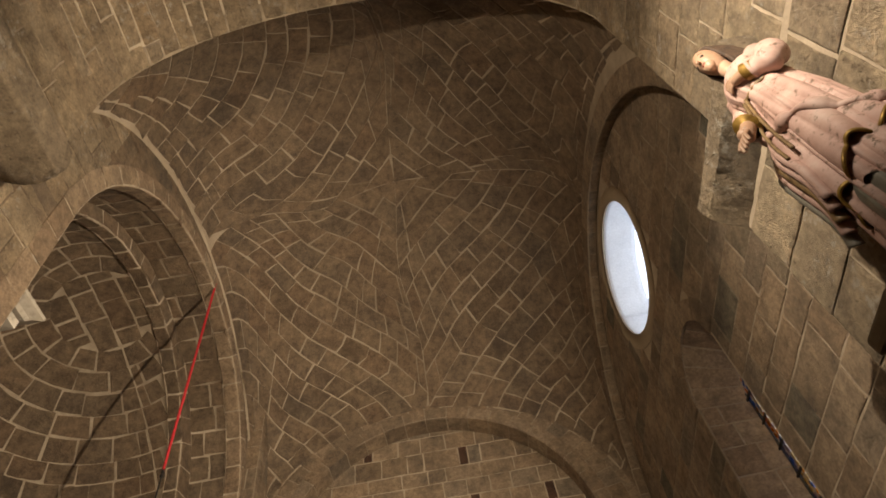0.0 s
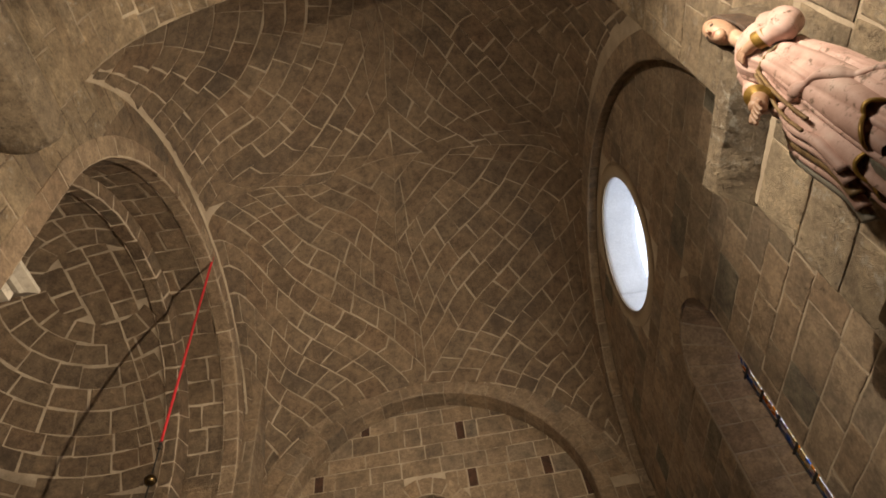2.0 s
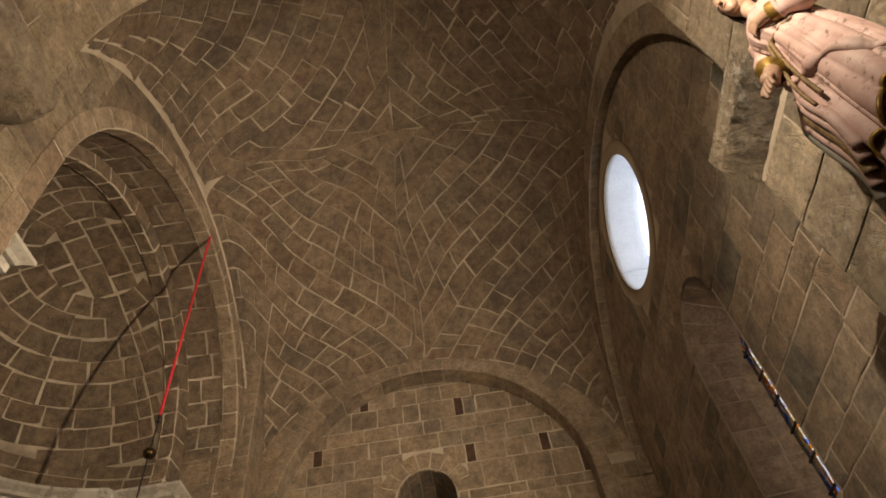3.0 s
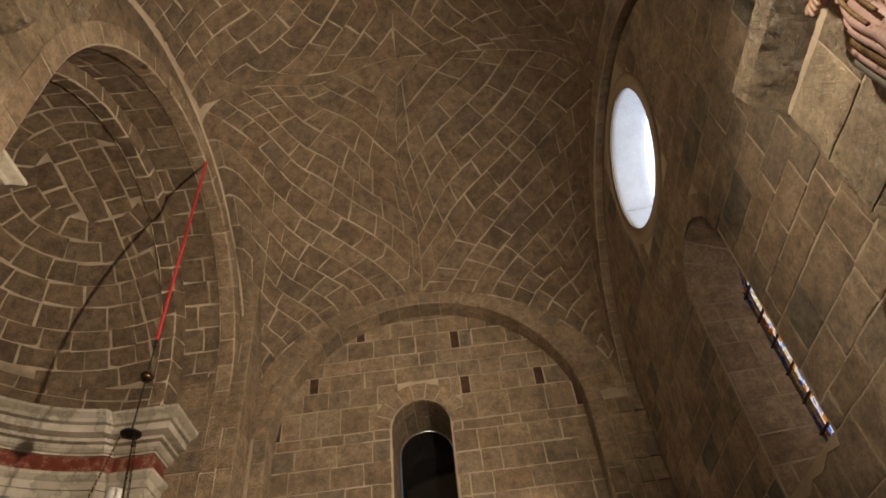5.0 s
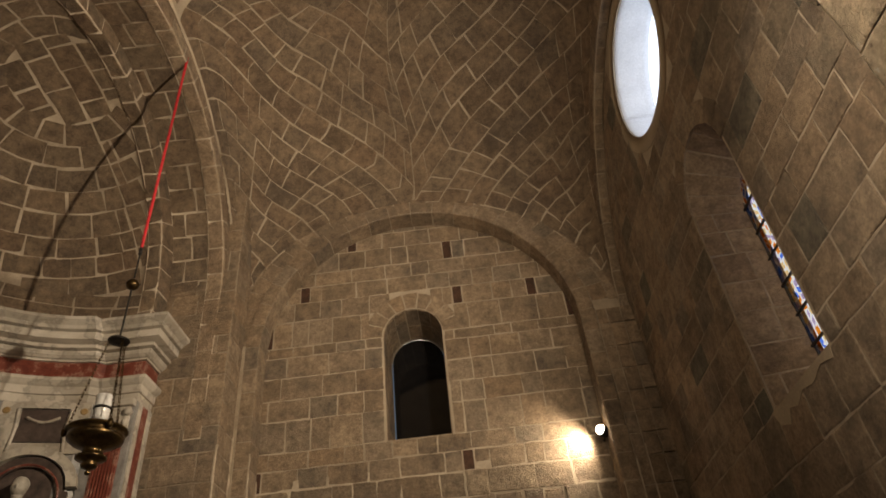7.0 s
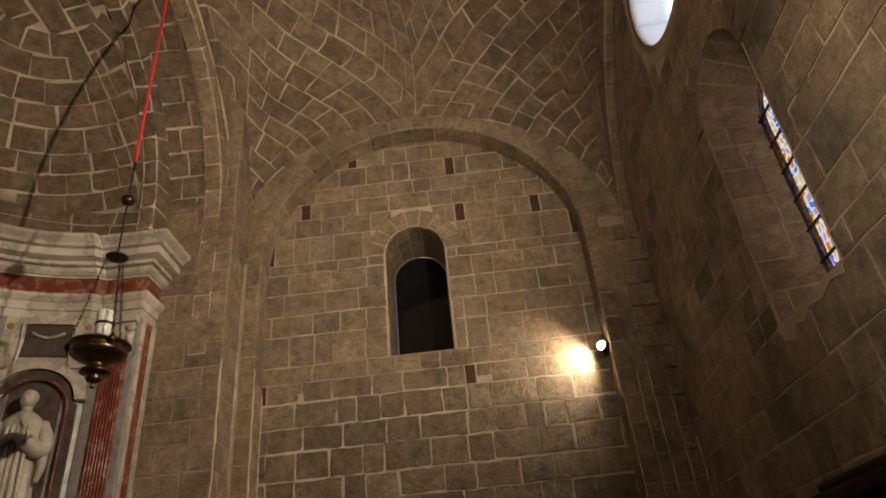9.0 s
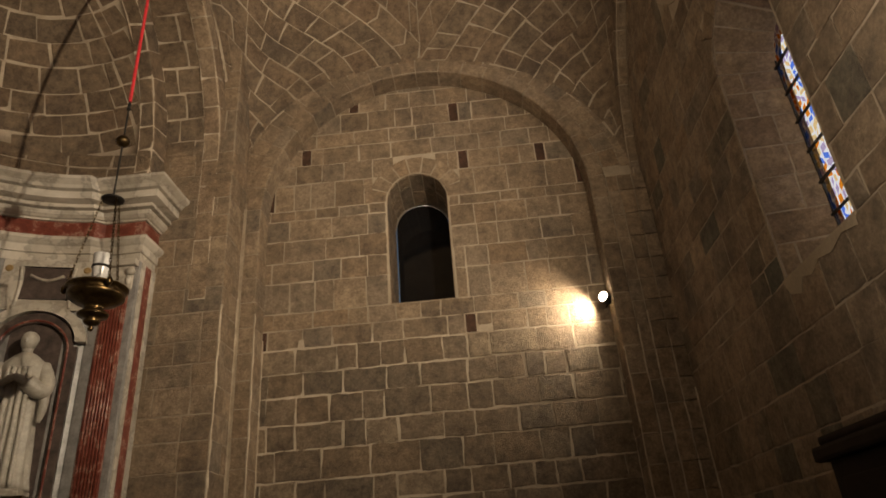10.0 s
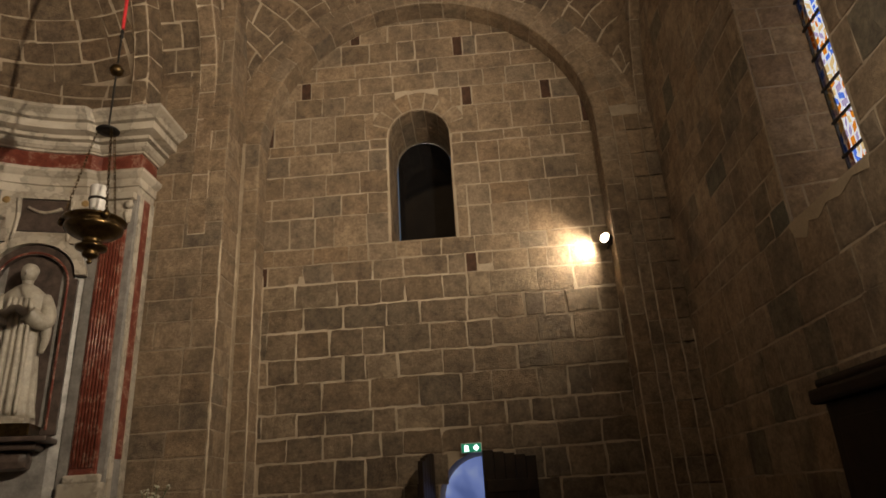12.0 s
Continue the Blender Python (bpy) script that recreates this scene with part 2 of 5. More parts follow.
class Masonry:
    """Blocks laid in courses on a surface f(a, b), a along the course; side is a place that the faces look to."""

    def __init__(self, seed, joint=0.02, proud=0.008, wobble=0.006):
        self.rng, self.joint, self.proud, self.wobble, self.blocks = random.Random(seed), joint, proud, wobble, []
        self.domed = False

    def block(self, f, a0, a1, b0, b1, side, segs=1, bsegs=1, warp=None):
        rng = self.rng
        am, bm_ = (a0 + a1) / 2, (b0 + b1) / 2
        la = max((f(a1, bm_) - f(a0, bm_)).length, 1e-6)
        lb = max((f(am, b1) - f(am, b0)).length, 1e-6)
        if la < 0.05 or lb < 0.05:
            return
        ja, jb = self.joint / 2 / la * (a1 - a0), self.joint / 2 / lb * (b1 - b0)
        ka, kb = 0.012 / la * (a1 - a0), 0.012 / lb * (b1 - b0)
        lift = self.proud * (rng.uniform(0.9, 1.5) if self.domed else rng.uniform(0.5, 1.6))
        w = self.wobble
        cor = [(rng.uniform(-w, w) / la * (a1 - a0), rng.uniform(-w, w) / lb * (b1 - b0), rng.uniform(-0.4, 0.4) * self.proud * (0.3 if self.domed else 1.0)) for _ in range(4)]
        e = 1e-3
        p = f(am, bm_)
        n = (f(am + e * (a1 - a0), bm_) - p).cross(f(am, bm_ + e * (b1 - b0)) - p)
        side = 1 if n.dot(Vector(side) - p) > 0 else -1

        def at(s, t, inset, h):
            ia, ib = (ja + ka * inset), (jb + kb * inset)
            wgt = ((1 - s) * (1 - t), s * (1 - t), s * t, (1 - s) * t)
            da, db, dh = (sum(g * c[k] for g, c in zip(wgt, cor)) for k in range(3))
            a, b = a0 + ia + (a1 - a0 - 2 * ia) * s + da, b0 + ib + (b1 - b0 - 2 * ib) * t + db
            p = f(a, b)
            n = (f(a + e * (a1 - a0), b) - p).cross(f(a, b + e * (b1 - b0)) - p)
            n = n.normalized() * side if n.length > 1e-12 else Vector((0, 0, -1))
            if self.domed and n.z > 0:
                n = -n
            return p + n * (h + (dh if h > 0 else 0))

        ring = [(i / segs, 0) for i in range(segs)] + [(1, j / bsegs) for j in range(bsegs)] + [(1 - i / segs, 1) for i in range(segs)] + [(0, 1 - j / bsegs) for j in range(bsegs)]
        jit = [(s + rng.uniform(-w, w) * 0.9 / la, t + rng.uniform(-w, w) * 0.9 / lb) for s, t in ring]
        low = [at(s, t, 0, -0.012) for s, t in jit]
        mid = [at(s, t, 0, lift * 0.55) for s, t in jit]
        top = [at(s, t, 1, lift) for s, t in jit]
        k = len(ring)
        verts = low + mid + top
        faces = []
        for o in (0, k):
            faces += [(o + i, o + (i + 1) % k, o + k + (i + 1) % k, o + k + i) for i in range(k)]
        if self.domed:
            verts.append(at(0.5, 0.5, 1, lift))
            faces += [(2 * k + i, 2 * k + (i + 1) % k, 3 * k) for i in range(k)]
        elif bsegs == 1:
            for i in range(segs):
                faces.append((2 * k + i, 2 * k + i + 1, 2 * k + (2 * segs + 1 - i - 1), 2 * k + (2 * segs + 1 - i)))
        else:
            faces.append(tuple(range(2 * k, 3 * k)))
        if side < 0:
            faces = [q[::-1] for q in faces]
        self.blocks.append((verts, faces, sum(top, Vector()) / k))

    def course(self, f, a0, a1, b0, b1, side, lengths, seg=10.0, bsegs=1):
        """One course from a0 to a1, cut into blocks of those lengths in metres."""
        steps = 24
        pts = [f(a0 + (a1 - a0) * i / steps, (b0 + b1) / 2) for i in range(steps + 1)]
        run = [0.0]
        for p, q in zip(pts, pts[1:]):
            run.append(run[-1] + (q - p).length)
        total = run[-1]
        if total < 0.06:
            return
        cuts, s = [0.0], self.rng.uniform(0.35, 1.0) * self.rng.uniform(*lengths)
        while s < total - 0.4 * lengths[0]:
            cuts.append(s)
            s += self.rng.uniform(*lengths)
        cuts.append(total)
        for c0, c1 in zip(cuts, cuts[1:]):
            a = [a0 + (a1 - a0) * float(np.interp(c, run, [i / steps for i in range(steps + 1)])) for c in (c0, c1)]
            self.block(f, a[0], a[1], b0, b1, side, max(1, round((c1 - c0) / seg)), bsegs)

    def emit(self, parent, single, joined, count, near, name="block", mark=None):
        """The count blocks nearest to a place become parts of their own, the rest one part."""
        order = sorted(self.blocks, key=lambda b: (b[2] - Vector(near)).length)
        for verts, faces, _ in order[:count]:
            raw(name, verts, faces, single, parent)
        verts, faces = [], []
        for v, q, _ in order[count:]:
            o = len(verts)
            verts += v
            faces += [tuple(o + i for i in face) for face in q]
        if verts:
            tagged(raw("distant_" + name + "s", verts, faces, joined, parent), kind="stuff")


def heights(rng, lo, hi, low, high):
    out = [lo]
    while out[-1] < hi:
        out.append(out[-1] + rng.uniform(low, high))
    out[-1] = hi
    return out


def free(a0, a1, gaps):
    """What is left of a0..a1 outside the gaps."""
    spans = [(a0, a1)]
    for g0, g1 in gaps:
        spans = [s for lo, hi in spans for s in ((lo, min(hi, g0)), (max(lo, g1), hi)) if s[1] - s[0] > 0.06]
    return spans


def arch_gap(x0, x1, z0, spring, lo, hi):
    """The widest stretch of a round-headed opening between two heights."""
    c, r = (x0 + x1) / 2, (x1 - x0) / 2
    if hi <= z0 or lo >= spring + r:
        return None
    if lo <= spring:
        return (x0, x1)
    w = math.sqrt(max(r * r - (lo - spring) ** 2, 0))
    return (c - w, c + w)


# ---- plan ----
XL, XR = -3.05, 2.60      # apse side and window side of the bay
YN, YF = 2.45, 9.00       # near arch and far wall
FAR_C, FAR_S, FAR_R = -0.36, 6.35, 2.25
ROOM = (-0.3, 5.4, 5.0)

# ---- far wall ----
wall_far = tagged(new("wall_far"), "warm brown ashlar end wall with pale lime joints", "wall", kind="structure")
WIN = (-0.915, -0.055, 5.04, 6.60)
DOOR = (-0.46, 0.58, 0.0, 1.84)
face = Matrix(((1, 0, 0, 0), (0, 0, 1, YF), (0, 1, 0, 0), (0, 0, 0, 1)))
slab("mortar_bed", [[(-3.4, 0), (DOOR[0], 0)] + arch_loop(*DOOR)[2:][::-1] + [(DOOR[1], 0), (3.3, 0), (3.3, 9.6), (-3.4, 9.6)], arch_loop(*WIN)], face, 1.0, VAULT_MORTAR, wall_far)


def far(a, b):
    return Vector((a, YF, b))


HOLES = ((-1.36, 8.24), (0.15, 8.22), (-2.08, 7.38), (0.225, 7.30), (1.34, 7.28), (1.86, 6.62), (-2.60, 6.86), (0.11, 4.58), (-2.62, 4.68))
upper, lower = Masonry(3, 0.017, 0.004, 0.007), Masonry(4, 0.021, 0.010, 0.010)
lay = upper
zs = heights(lay.rng, 0.0, 8.95, 0.25, 0.36)
for level in (WIN[2], WIN[3]):
    zs[min(range(len(zs)), key=lambda i: abs(zs[i] - level))] = level
for lo, hi in zip(zs, zs[1:]):
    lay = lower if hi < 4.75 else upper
    gaps = [g for g in (arch_gap(WIN[0] - 0.02, WIN[1] + 0.02, WIN[2], WIN[3], lo, hi), arch_gap(*DOOR, (lo + hi) / 2, hi)) if g]
    if lo > WIN[3] - 0.01 and lo < WIN[3] + 0.72:
        w = math.sqrt(max(0.66 ** 2 - ((lo + hi) / 2 - WIN[3]) ** 2, 0))
        gaps.append(((WIN[0] + WIN[1]) / 2 - w, (WIN[0] + WIN[1]) / 2 + w))
    for hx, hz in HOLES:
        if lo <= hz < hi:
            gaps.append((hx - 0.075, hx + 0.075))
            # A dark brown plate set just proud of the bed, not a recess.
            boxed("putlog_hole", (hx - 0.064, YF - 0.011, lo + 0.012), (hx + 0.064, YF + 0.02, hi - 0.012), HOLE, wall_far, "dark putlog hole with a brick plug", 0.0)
    x0, x1 = -2.74, 2.12
    if lo > FAR_S:
        w = math.sqrt(max((FAR_R + 0.12) ** 2 - (lo - FAR_S) ** 2, 0))
        x0, x1 = max(x0, FAR_C - w), min(x1, FAR_C + w)
    for a0, a1 in free(x0, x1, gaps):
        lay.course(far, a0, a1, lo, hi, ROOM, (0.24, 0.60), 0.09, 3)


def ring(c, spring, r0, r1, y, plane="y"):
    """A flat ring of an arch round c: a is the angle, b the radius."""
    if plane == "y":
        return lambda a, b: Vector((c + b * math.cos(a), y, spring + b * math.sin(a)))
    return lambda a, b: Vector((y, c + b * math.cos(a), spring + b * math.sin(a)))


lay = upper
f = ring((WIN[0] + WIN[1]) / 2, WIN[3], 0, 0, YF - 0.010)
for i in range(9):
    lay.block(f, math.pi * i / 9, math.pi * (i + 1) / 9, 0.435, 0.70, ROOM, 2)
upper.emit(wall_far, STONE, STONES, 170, (0, 9, 5.5))
lower.emit(wall_far, ROUGH_STONE, ROUGH_STONE, 300, (0, 9, 3.5))
for x0, x1, z0 in ((-2.74, -0.50, 0.0), (0.60, 2.12, 0.0), (-0.50, 0.60, 2.56)):
    boxed("repointed_bed", (x0, YF - 0.002, z0), (x1, YF + 0.05, 4.66), REPOINT, wall_far, "pale repointed joints", 0.0)


# ---- far arch, a stepped rib on stepped pilasters ----
def arch_line(c, spring, r, foot):
    """Length along an arch with straight legs down to foot, as a place in its plane."""
    leg, bow = spring - foot, math.pi * r
    def g(s):
        if s < leg:
            return c - r, foot + s
        if s > leg + bow:
            return c + r, spring - (s - leg - bow)
        a = math.pi - (s - leg) / r
        return c + r * math.cos(a), spring + r * math.sin(a)
    return g, 2 * leg + bow


def arch_order(parent, lay, c, spring, r, foot, d0, d1, plane, step=0.42, wide=0.17):
    """One order of an arch: the soffit from depth d0 (front) to d1 (back) and the front face of that width."""
    g, total = arch_line(c, spring, r, foot)
    def place(s, r_add, d):
        u, z = g(s)
        leg = spring - foot
        if s < leg:
            u -= r_add
        elif s > leg + math.pi * r:
            u += r_add
        else:
            a = math.pi - (s - leg) / r
            u, z = c + (r + r_add) * math.cos(a), spring + (r + r_add) * math.sin(a)
        return Vector((u, d, z)) if plane == "y" else Vector((d, u, z))
    soffit = lambda a, b: place(a, 0, b)
    front = lambda a, b: place(a, b, d0)
    mid = Vector((c, d0 * 2 - d1, spring)) if plane == "y" else Vector((d0 * 2 - d1, c, spring))
    aim = Vector((c, d0 + (d0 - d1) * 30, spring)) if plane == "y" else Vector((d0 + (d0 - d1) * 30, c, spring))
    n = round(total / step)
    for i in range(n):
        a0, a1 = total * i / n, total * (i + 1) / n
        lay.block(soffit, a0, a1, d0 + 0.002 * (1 if d1 > d0 else -1), d1, mid, 3)
        lay.block(front, a0, a1, 0.002, wide, aim, 3)
    na = 200
    flat = lambda a, b: place(a, max(b - abs(d1 - d0), 0), d1 + (d0 - d1) * min(b / abs(d1 - d0), 1))
    sheet("arch_bed", flat, (0, total), (0, abs(d1 - d0) + wide - 0.03), na, 6, LIME if plane == "x" and d0 < 0 else MORTAR, parent, "", 0.06, mid)


arch_far = tagged(new("arch_far"), "stepped round blind arch of ashlar framing the end wall", "arch", kind="structure")
lay = Masonry(5, 0.014, 0.006, 0.003)
arch_order(arch_far, lay, FAR_C, FAR_S, FAR_R, 0.0, 8.66, 8.99, "y", 0.34, 0.21)
zs = heights(lay.rng, 0.0, 6.45, 0.26, 0.38)
for lo, hi in zip(zs, zs[1:]):
    for x0, x1, y in ((2.10, 2.245, 8.66), (2.245, 2.435, 8.645), (2.435, 2.60, 8.63)):
        lay.block(lambda a, b: Vector((a, y, b)), x0, x1, lo, hi, ROOM)
g = ring(FAR_C, FAR_S, 0, 0, 8.685)
for r0, n in ((FAR_R + 0.215, 30), (FAR_R + 0.46, 34), (FAR_R + 0.72, 36)):
    for i in range(n):
        lay.block(g, math.pi * (i + 0.5 * (n % 4)) / n, math.pi * (i + 0.5 * (n % 4) + 1) / n, r0, r0 + 0.25, ROOM, 2)
boxed("core", (2.10, 8.668, 0.0), (2.62, 9.05, 6.45), MORTAR, arch_far, "", 0.0)
boxed("core", (-3.10, 8.64, 0.0), (-2.80, 9.05, 6.5), MORTAR, arch_far, "", 0.0)
lay.emit(arch_far, STONE, STONES, 260, (0, 8.8, 6), "voussoir")

sheet("spandrel", ring(FAR_C, FAR_S, 0, 0, 8.69), (-0.25, math.pi + 0.25), (FAR_R + 0.2, FAR_R + 1.1), 40, 2, MORTAR, arch_far, "", 0.05, (0, 0, FAR_S))


def pointing(x, y, z0, z1, parent, seed, wide=0.016):
    """A ragged ridge of lime mortar that runs up a corner."""
    rng = random.Random(seed)
    pts, radii, z = [], [], z0
    while z < z1:
        pts.append((x + rng.uniform(-0.006, 0.006), y + rng.uniform(-0.004, 0.004), z))
        radii.append(wide * rng.uniform(0.45, 1.25))
        z += rng.uniform(0.06, 0.14)
    part("mortar_joint", tube(pts, radii, 7), LIME, parent, "pale lime joint")


for k, (x, y, top) in enumerate(((-2.845, 8.155, 5.0), (-2.838, 8.645, 5.2), (-2.605, 8.655, 5.0), (-2.605, 8.985, 4.8), (1.885, 8.985, 4.4), (1.895, 8.655, 4.2), (2.10, 8.652, 4.4), (2.245, 8.640, 4.6), (2.435, 8.628, 4.2), (2.585, 8.62, 3.6))):
    pointing(x, y, 0.0, top, wall_far, 60 + k, 0.018 if k == 0 else (0.013 if x < 0 else 0.009))

# ---- window side: wall with oculus and lancet ----
wall_window = tagged(new("wall_window"), "ashlar side wall with an oculus and a lancet", "wall", kind="structure")
OC_Y, OC_Z, OC_R = 5.75, 8.01, 0.895
LAN = (4.84, 5.92, 3.68, 5.74)
side_m = Matrix(((0, 0, 1, XR), (1, 0, 0, 0), (0, 1, 0, 0), (0, 0, 0, 1)))
circle = [(OC_Y + OC_R * math.cos(2 * math.pi * i / 40), OC_Z + OC_R * math.sin(2 * math.pi * i / 40)) for i in range(40)]
slab("mortar_bed", [[(2.2, 0), (9.4, 0), (9.4, 9.6), (2.2, 9.6)], circle, arch_loop(*LAN)], side_m, 0.47, MORTAR, wall_window)
SIDE_C, SIDE_S, SIDE_R = 5.74, 6.17, 2.96


def right(a, b):
    return Vector((XR, a, b))


lay = Masonry(8, 0.016, 0.007, 0.007)
zs = heights(lay.rng, 0.0, 9.0, 0.26, 0.40)
for level in (LAN[2], LAN[3]):
    zs[min(range(len(zs)), key=lambda i: abs(zs[i] - level))] = level
for lo, hi in zip(zs, zs[1:]):
    gaps = [g for g in (arch_gap(LAN[0] - 0.02, LAN[1] + 0.02, LAN[2], LAN[3], lo, hi),) if g]
    if lo > LAN[3] - 0.01 and lo < LAN[3] + 0.76:
        w = math.sqrt(max(0.72 ** 2 - ((lo + hi) / 2 - LAN[3]) ** 2, 0))
        gaps.append(((LAN[0] + LAN[1]) / 2 - w, (LAN[0] + LAN[1]) / 2 + w))
    near_z = min(max(OC_Z, lo), hi) - OC_Z
    if abs(near_z) < OC_R + 0.12:
        w = math.sqrt((OC_R + 0.12) ** 2 - near_z ** 2)
        gaps.append((OC_Y - w, OC_Y + w))
    y0, y1 = 2.5, 8.75
    if lo > SIDE_S:
        w = math.sqrt(max((SIDE_R + 0.12) ** 2 - (lo - SIDE_S) ** 2, 0))
        y0, y1 = max(y0, SIDE_C - w), min(y1, SIDE_C + w)
    for a0, a1 in free(y0, y1, gaps):
        lay.course(right, a0, a1, lo, hi, ROOM, (0.26, 0.58), 0.10, 3)
f = ring((LAN[0] + LAN[1]) / 2, LAN[3], 0, 0, XR - 0.010, "x")
for i in range(9):
    lay.block(f, math.pi * i / 9, math.pi * (i + 1) / 9, 0.52, 0.76, ROOM, 2)
lay.emit(wall_window, MIXED, STONES, 300, (2.6, 5, 5))
# plaster collar round the oculus
sheet("plaster_collar", ring(OC_Y, OC_Z, 0, 0, XR - 0.006, "x"), (0, 2 * math.pi), (OC_R * 0.97, OC_R + 0.17), 80, 2, PLASTER, wall_window, "smooth plaster patch", 0.02, (0, OC_Y, OC_Z))

arch_window = tagged(new("arch_window"), "round blind arch of ashlar over the window wall", "arch", kind="structure")
lay = Masonry(9, 0.014, 0.006, 0.003)
arch_order(arch_window, lay, SIDE_C, SIDE_S, SIDE_R, 5.2, 2.46, 2.59, "x", 0.36, 0.30)
lay.emit(arch_window, STONE, STONES, 160, (2.4, 5, 7), "voussoir")

sheet("spandrel", ring(SIDE_C, SIDE_S, 0, 0, 2.478, "x"), (-0.2, math.pi + 0.2), (SIDE_R + 0.1, SIDE_R + 0.9), 40, 2, MORTAR, arch_window, "", 0.05, (-3, SIDE_C, SIDE_S))

# ---- vault ----
X0, X1, Y0, Y1 = XL + 0.02, 2.49, YN, 8.68
CORNER = {(-1, -1): 7.2, (1, -1): 6.7, (-1, 1): 6.7, (1, 1): 6.3}
CROWN_NEAR, CROWN_FAR, CROWN_APSE, CROWN_SIDE, CROWN_MID = 10.35, 8.83, 9.75, 9.38, 11.1


def vault(u, v):
    u, v = max(-1.0, min(1.0, u)), max(-1.0, min(1.0, v))
    s, t = (1 + u) / 2, (1 + v) / 2
    cu, cv = math.cos(math.pi * u / 2), math.cos(math.pi * v / 2)
    near_z = CORNER[-1, -1] * (1 - s) + CORNER[1, -1] * s
    far_z = CORNER[-1, 1] * (1 - s) + CORNER[1, 1] * s
    left_z = CORNER[-1, -1] * (1 - t) + CORNER[-1, 1] * t
    right_z = CORNER[1, -1] * (1 - t) + CORNER[1, 1] * t
    near_a = near_z + cu * (CROWN_NEAR - 6.95)
    far_a = far_z + cu * (CROWN_FAR - 6.5)
    left_a = left_z + cv * (CROWN_APSE - 6.95)
    right_a = right_z + cv * (CROWN_SIDE - 6.5)
    flat = near_z * (1 - t) + far_z * t
    z = near_a * (1 - t) + far_a * t + left_a * (1 - s) + right_a * s - flat
    mid = (CROWN_NEAR + CROWN_FAR + CROWN_APSE + CROWN_SIDE) / 2 - 6.725
    z += (CROWN_MID - mid) * cu * cv
    # folds that run from the two near corners towards the crown and die out there
    q = math.sqrt(abs(u * v))
    z -= 0.30 * min(1.0, max(0.0, -2.5 * v)) * q * (1 - q ** 6) * math.exp(-math.sqrt((abs(u) - abs(v)) ** 2 + 0.003) / 0.16)
    x = (X0 + X1) / 2 + (X1 - X0) / 2 * math.sin(math.pi * u / 2)
    y = (Y0 + Y1) / 2 + (Y1 - Y0) / 2 * math.sin(math.pi * v / 2)
    return Vector((x, y, z))


ceiling = tagged(new("ceiling"), "domed ashlar vault with courses laid diagonally", "vault", kind="structure")
sheet("vault_bed", lambda u, v: vault(u, v) + Vector((0, 0, 0.006)), (-1, 1), (-1, 1), 140, 140, VAULT_MORTAR, ceiling, "", 0.3, ROOM)
UNDER = (0.0, 5.4, -900.0)
lay = Masonry(11, 0.024, 0.010, 0.010)
lay.domed = True
for su in (-1, 1):
    for sv in (-1, 1):
        bow = 1.3 if sv > 0 else (2.6 if su < 0 else 1.45)
        def f(a, b, su=su, sv=sv, bow=bow):
            """b runs from the middle (0) to the corner (2), a across the quarter; the courses bow round the corner."""
            rn = 2 * (1 - b / 2) ** bow
            s0, s1 = max(0.0, 1 - 1 / rn), min(1.0, 1 / rn)
            s = s0 + (s1 - s0) * a
            p, q = 1 - (rn * max(s, 0.0)) ** (1 / bow), 1 - (rn * max(1 - s, 0.0)) ** (1 / bow)
            p, q = max(p, 0.0), max(q, 0.0)
            edge = 1 - max(p, q) ** 4
            wave = noise.noise_vector((1.5 * su * p + 7, 1.5 * sv * q, 3.1)) * 0.09 + noise.noise_vector((4 * su * p, 4 * sv * q, 9.0)) * 0.02
            return vault(su * p + wave.x * edge, sv * q + wave.y * edge)
        b = 0.0
        while b < 1.93:
            step = lay.rng.uniform(0.27, 0.37) / max((f(0.5, b + 0.02) - f(0.5, b)).length / 0.02, 1.5)
            lay.course(f, 0.0, 1.0, b, min(b + step, 1.97), UNDER, (0.28, 0.62), 0.2, 2)
            b += step
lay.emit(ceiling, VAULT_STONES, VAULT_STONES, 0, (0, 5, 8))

# ---- near arch: a barrel over the camera ----
NC, NS, NR = -0.27, 7.55, 2.42
arch_near = tagged(new("arch_near"), "broad pale ashlar arch springing from worn piers", "arch", kind="structure")
soffit = lambda a, b: Vector((NC + NR * math.cos(a), b, NS + NR * math.sin(a)))
sheet("arch_bed", soffit, (0, math.pi), (-2.0, YN), 120, 4, LIME, arch_near, "", 0.3, (NC, 0.5, NS))
lay = Masonry(13, 0.022, 0.010, 0.012)
n = 34
for i in range(n):
    g = lambda a, b: soffit(b, a)
    lay.course(g, -2.0, YN - 0.005, math.pi * i / n, math.pi * (i + 1) / n, (NC, 0.5, NS), (0.35, 0.8), 10, 2)
lay.emit(arch_near, PALE_ONE, PALE_ALL, 200, (0, 2, 7), "voussoir")
fr = ring(NC, NS, 0, 0, YN, "y")
sheet("arch_face", fr, (0, math.pi), (NR, NR + 0.7), 40, 2, MORTAR, arch_near, "", 0.2, (NC, 9, NS))


